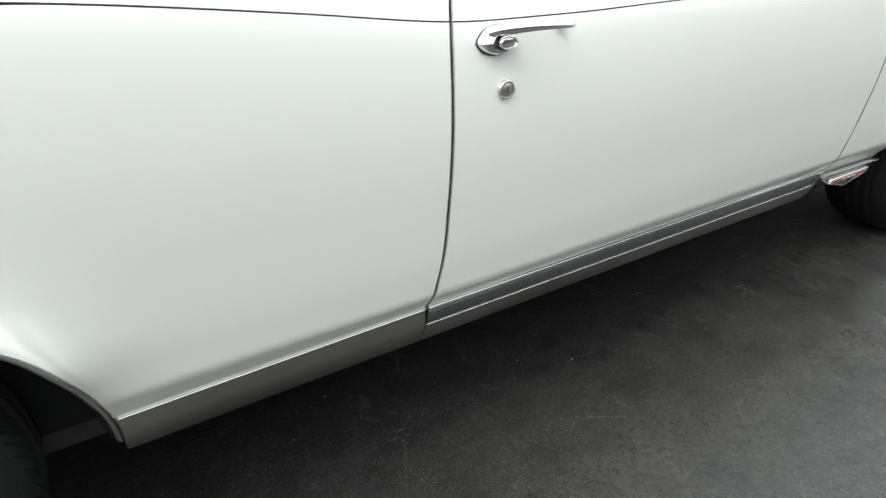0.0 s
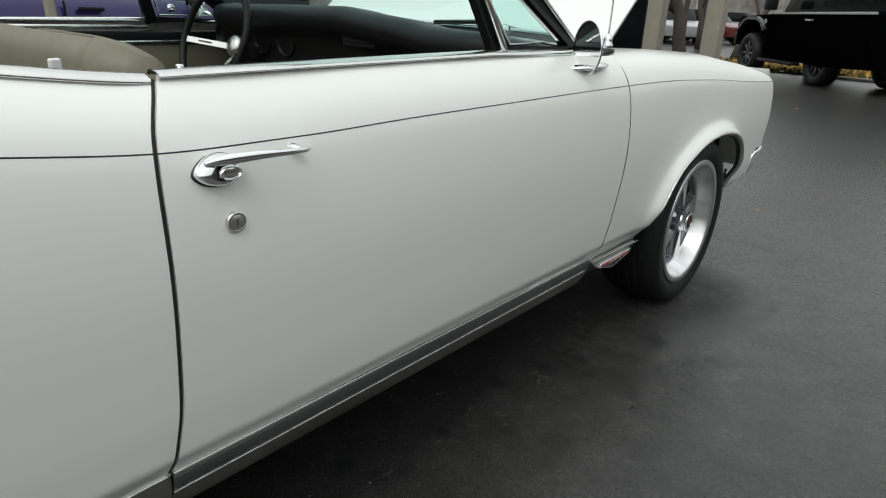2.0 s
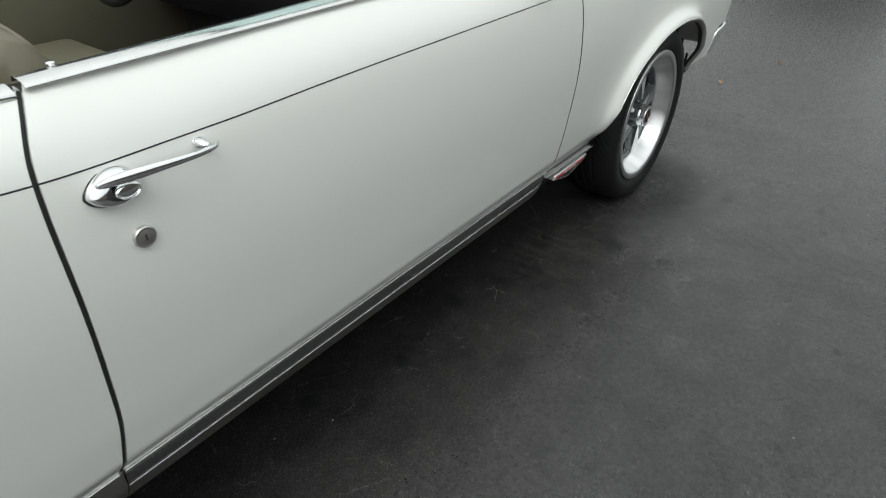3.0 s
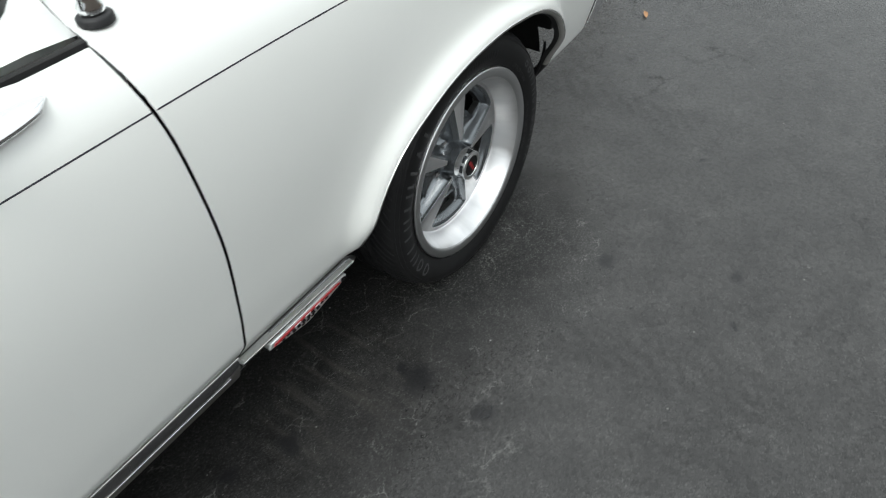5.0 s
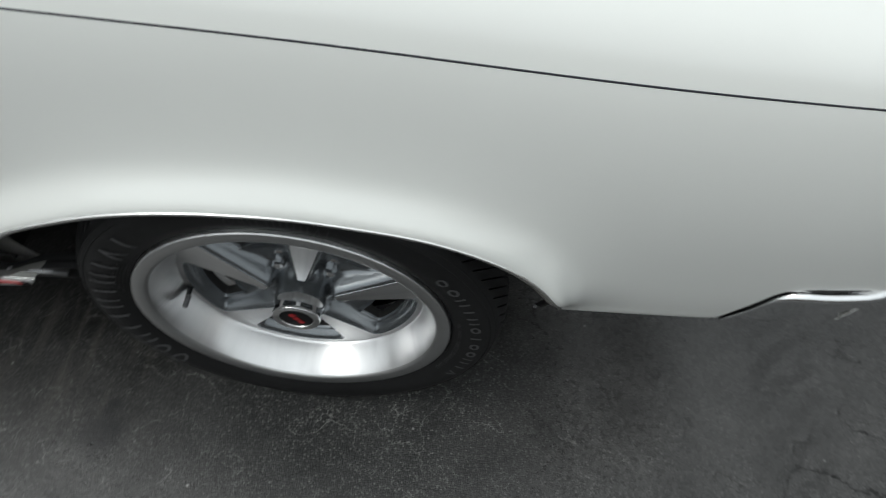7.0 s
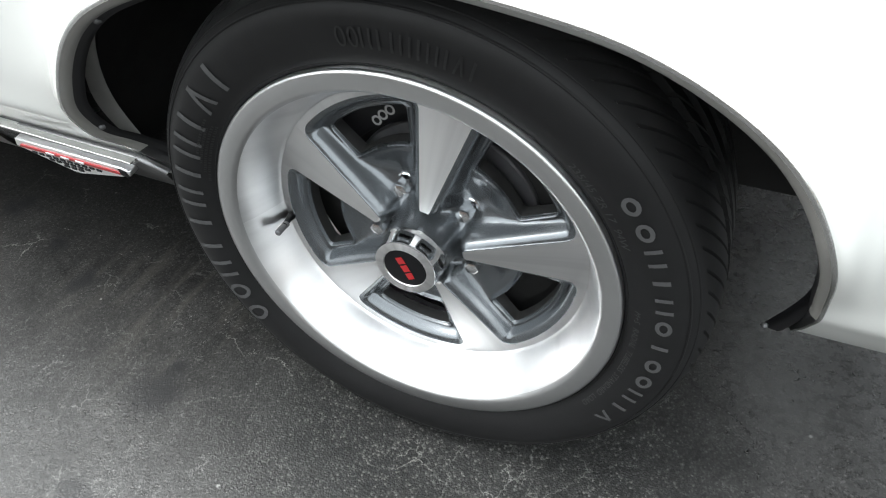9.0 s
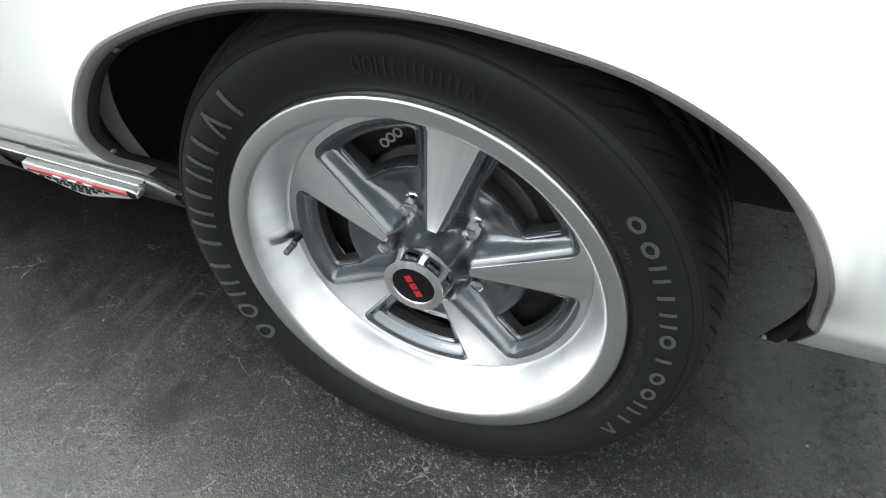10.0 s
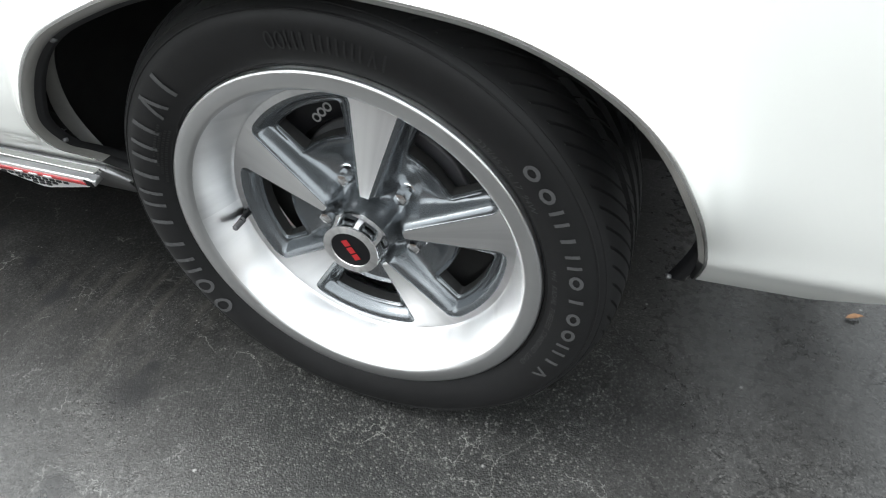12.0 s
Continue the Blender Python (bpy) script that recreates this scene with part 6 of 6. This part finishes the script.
def suv():
    """A boxy black off-roader, side on."""
    e = thing("off_road_vehicle", (13.3, 2.4, 0), "black boxy off-road vehicle parked beside a leafy verge", "car")
    ang = math.radians(-139)
    m = Matrix.Translation((12.99, 2.89, 0)) @ Euler((0, 0, ang)).to_matrix().to_4x4()
    # local: x runs from the nose to the tail, y away from the viewer
    def side(name, outline, y0, y1, mat, bevel=0.03, label=""):
        bm = prism(outline, y0, y1, bevel)
        bmesh.ops.transform(bm, matrix=m, verts=bm.verts)
        return part(name, bm, mat, e, label)
    side("body", [(-0.75, 0.55), (-0.80, 0.95), (-0.70, 1.12), (0.85, 1.20), (3.9, 1.22), (3.95, 0.40), (3.2, 0.36), (0.75, 0.36), (0.55, 0.46), (0.50, 0.90), (0.30, 1.02), (-0.30, 1.02), (-0.48, 0.85), (-0.50, 0.55)], -0.85, 0.85, M_car_black)
    side("cabin", [(0.80, 1.19), (1.20, 1.78), (3.7, 1.82), (3.9, 1.2)], -0.72, 0.72, M_dark_glass)
    side("running_board", [(0.65, 0.30), (0.65, 0.36), (2.0, 0.36), (2.0, 0.30)], -0.98, -0.80, M_satin, 0.02)
    side("front_bumper", [(-0.98, 0.55), (-0.98, 0.78), (-0.72, 0.80), (-0.72, 0.55)], -0.80, 0.80, M_satin, 0.03)
    side("belt_strip", [(0.75, 1.18), (0.75, 1.22), (3.9, 1.24), (3.9, 1.20)], -0.875, -0.84, M_silver, 0.006, "grey belt strip")
    side("mirror", [(0.80, 1.25), (0.80, 1.46), (0.95, 1.46), (0.95, 1.25)], -1.12, -0.90, M_satin, 0.03)
    side("fender_badge", [(0.42, 1.04), (0.46, 1.10), (0.52, 1.04), (0.46, 0.98)], -0.866, -0.84, M_silver, 0, "small pale badge")
    side("door_handle", [(2.0, 1.08), (2.0, 1.11), (2.2, 1.11), (2.2, 1.08)], -0.90, -0.84, M_silver, 0.004)
    arch = [(-0.58, 0.90), (-0.42, 1.06), (-0.20, 1.13), (0.20, 1.13), (0.42, 1.06), (0.58, 0.90), (0.54, 0.86), (0.38, 1.01), (0.18, 1.07), (-0.18, 1.07), (-0.38, 1.01), (-0.54, 0.86)]
    side("fender_flare", arch, -0.93, -0.84, M_brushed_dark, 0)
    for x, y in ((0.0, -0.90), (0.0, 0.62), (2.38, -0.74), (2.38, 0.52)):
        v, f = lathe([(0.23, 0.03), (0.25, 0.0), (0.36, -0.02), (0.40, 0.03), (0.41, 0.14), (0.40, 0.25), (0.2, 0.27)], 40)
        w = mesh("wheel", [m @ Vector((p + x, q + y, r + 0.41)) for p, q, r in v], f, M_tyre, e, "knobbly black tyre")
        v, f = lathe([(0.0, 0.05), (0.06, 0.03), (0.09, 0.05), (0.20, 0.055), (0.235, 0.02), (0.24, 0.05)], 32)
        mesh("rim", [m @ Vector((p + x, q + y, r + 0.41)) for p, q, r in v], f, M_satin, w, "dark alloy rim")
        for k in range(8):
            a = 2 * math.pi * k / 8
            v, f = sweep([m @ Vector((0.05 * math.cos(a) + x, 0.035 + y, 0.05 * math.sin(a) + 0.41)), m @ Vector((0.225 * math.cos(a) + x, 0.03 + y, 0.225 * math.sin(a) + 0.41))], ring(0.018, 6))
            mesh("spoke", v, f, M_cast, w, "dark grey spoke")


suv()


def verge():
    """A strip of grass and yellow leaves behind a low kerb."""
    rng = random.Random(7)
    k = part("kerb", box((0.15, 10, 0.06), (13.0, -3.0, 0.03), 0.015), M_post)
    tagged(k, "low concrete kerb along the verge", "kerb", kind="structure")
    v, f = [], []
    for _ in range(5200):
        x, y = 13.2 + rng.random() ** 1.2 * 3.2, -8 + 15 * rng.random()
        s, a = rng.uniform(0.03, 0.09), rng.uniform(0, 6.28)
        b = len(v)
        dx, dy, t = s * math.cos(a), s * math.sin(a), rng.uniform(0.02, 0.10)
        v += [(x - dx, y - dy, 0.02), (x + dx, y + dy, 0.02 + t * 0.3), (x + dy * 0.4, y - dx * 0.4, 0.03 + t)]
        f.append((b, b + 1, b + 2))
    ob = mesh("verge", v, f, M_verge, smooth=False)
    tagged(ob, "dull grass covered with yellow fallen leaves", "grass", kind="stuff")
    g = part("verge_soil", box((3.4, 16, 0.03), (14.9, -1, 0.012), 0), M_grass)
    tagged(g, "dull grass verge", "ground", kind="structure")


M_verge = shader("leaf_litter", (0.3, 0.22, 0.05), 0.8)
geo = node(M_verge, "NewGeometry")
link(M_verge, ramp(M_verge, geo.outputs["Random Per Island"], ((0.0, (0.05, 0.06, 0.02)), (0.4, (0.12, 0.11, 0.03)), (0.6, (0.45, 0.28, 0.04)), (1.0, (0.30, 0.14, 0.04)))), bsdf(M_verge).inputs["Base Color"])
verge()


def limb(p, d, length, r, depth, rng, out):
    pts, sizes = [p.copy()], [r]
    n = 5
    for i in range(n):
        d = (d + Vector((rng.uniform(-1, 1), rng.uniform(-1, 1), rng.uniform(-0.4, 0.6))) * 0.28).normalized()
        p = p + d * length / n
        pts.append(p.copy())
        sizes.append(r * (1 - 0.6 * (i + 1) / n))
    out.append((pts, sizes))
    if depth:
        for _ in range(4 if depth > 1 else 5):
            k = rng.randint(2, n)
            q = (d + Vector((rng.uniform(-1, 1), rng.uniform(-1, 1), rng.uniform(-0.2, 1.0))) * 0.9).normalized()
            limb(pts[k], q, length * rng.uniform(0.5, 0.75), sizes[k] * 0.6, depth - 1, rng, out)


def tree(x, y, height, seed, r=0.16):
    rng = random.Random(seed)
    e = thing("bare_tree", (x, y, 0), "crooked bare autumn tree with twisting limbs", "tree", "bare trees")
    out = []
    limb(Vector((x, y, 0)), Vector((0.25, 0.1, 1)).normalized(), height * 0.5, r, 4, rng, out)
    v, f, tv, tf = [], [], [], []
    for i, (pts, sizes) in enumerate(out):
        a, b = sweep(pts, ring(1.0, 6 if i < 6 else 4), up=(0.3, 0.9, 0.1), sizes=sizes)
        dest, df = (v, f) if i == 0 else (tv, tf)
        base = len(dest)
        dest += a
        df += [tuple(k + base for k in g) for g in b]
    mesh("trunk", v, f, M_bark, e)
    mesh("crown", tv, tf, M_bark, e, "bare branches and twigs")


tree(7.0, 2.85, 5.5, 3, 0.11)
tree(15.5, 6.1, 6.5, 21, 0.09)
tree(17.5, 5.4, 7.0, 22, 0.10)
tree(20.0, 7.2, 7.5, 23, 0.12)
tree(22.0, 8.0, 8.0, 11, 0.22)
tree(24.0, 12.5, 8.0, 5, 0.22)
tree(26.0, 4.0, 9.0, 8, 0.22)


def far_car(x, y, turn, mat, label):
    e = thing("parked_car", (x, y, 0), label, "car", "parked cars")
    m = pose(x, y, 0, 0, 0, turn)

    def piece(name, outline, y0, y1, mt):
        bm = prism(outline, y0, y1, 0.05)
        bmesh.ops.transform(bm, matrix=m, verts=bm.verts)
        part(name, bm, mt, e)
    piece("body", [(-2.2, 0.3), (-2.25, 0.75), (-1.2, 0.95), (1.6, 1.0), (2.2, 0.9), (2.2, 0.3)], -0.85, 0.85, mat)
    piece("cabin", [(-1.2, 0.93), (-0.5, 1.45), (1.2, 1.48), (1.8, 0.97)], -0.74, 0.74, M_dark_glass)
    for wx in (-1.4, 1.4):
        for wy in (-0.88, 0.66):
            v, f = lathe([(0.0, 0.02), (0.2, 0.02), (0.22, 0.0), (0.31, 0.0), (0.33, 0.04), (0.33, 0.22)], 24)
            mesh("wheel", [m @ Vector((p + wx, q + wy, r + 0.33)) for p, q, r in v], f, M_tyre, e)


far_car(27.0, 11.3, 40, M_silver, "silver hatchback parked across the lot")
far_car(30.0, 11.0, 70, M_maroon, "dark red pickup parked across the lot")
far_car(36.0, 11.0, 70, M_silver, "pale sedan parked across the lot")


def far_woods():
    """A ragged far tree line all round the lot, mostly unseen, raised to block low sky."""
    rng = random.Random(2)
    v, f = [], []
    n = 260
    for i in range(n):
        a = 2 * math.pi * i / n
        h = 7.6 + 2.4 * noise.noise((math.cos(a) * 4, math.sin(a) * 4, 0.3)) + rng.uniform(-1.0, 1.0)
        d = 75 + 6 * rng.random()
        v += [(d * math.cos(a), d * math.sin(a), 0), (d * math.cos(a), d * math.sin(a), h)]
    f = [(2 * i, 2 * ((i + 1) % n), 2 * ((i + 1) % n) + 1, 2 * i + 1) for i in range(n)]
    ob = mesh("backdrop", v, f, M_far, smooth=False)
    tagged(ob, "grey-brown far tree line under an overcast sky", "trees", kind="structure")


far_woods()


def rear_wall():
    """An unseen long low wall behind the camera's way, added to block low light."""
    w = part("wall_south", box((46.0, 0.4, 4.0), (-2.0, -11.0, 2.0), 0.02), M_blocker, None)
    tagged(w, "plain dark brown unseen wall, added to block low light", kind="structure")


M_blocker = grain(shader("blocker_brown", (0.16, 0.13, 0.11), 0.85), (0.16, 0.13, 0.11), 14, 0.25)
rear_wall()
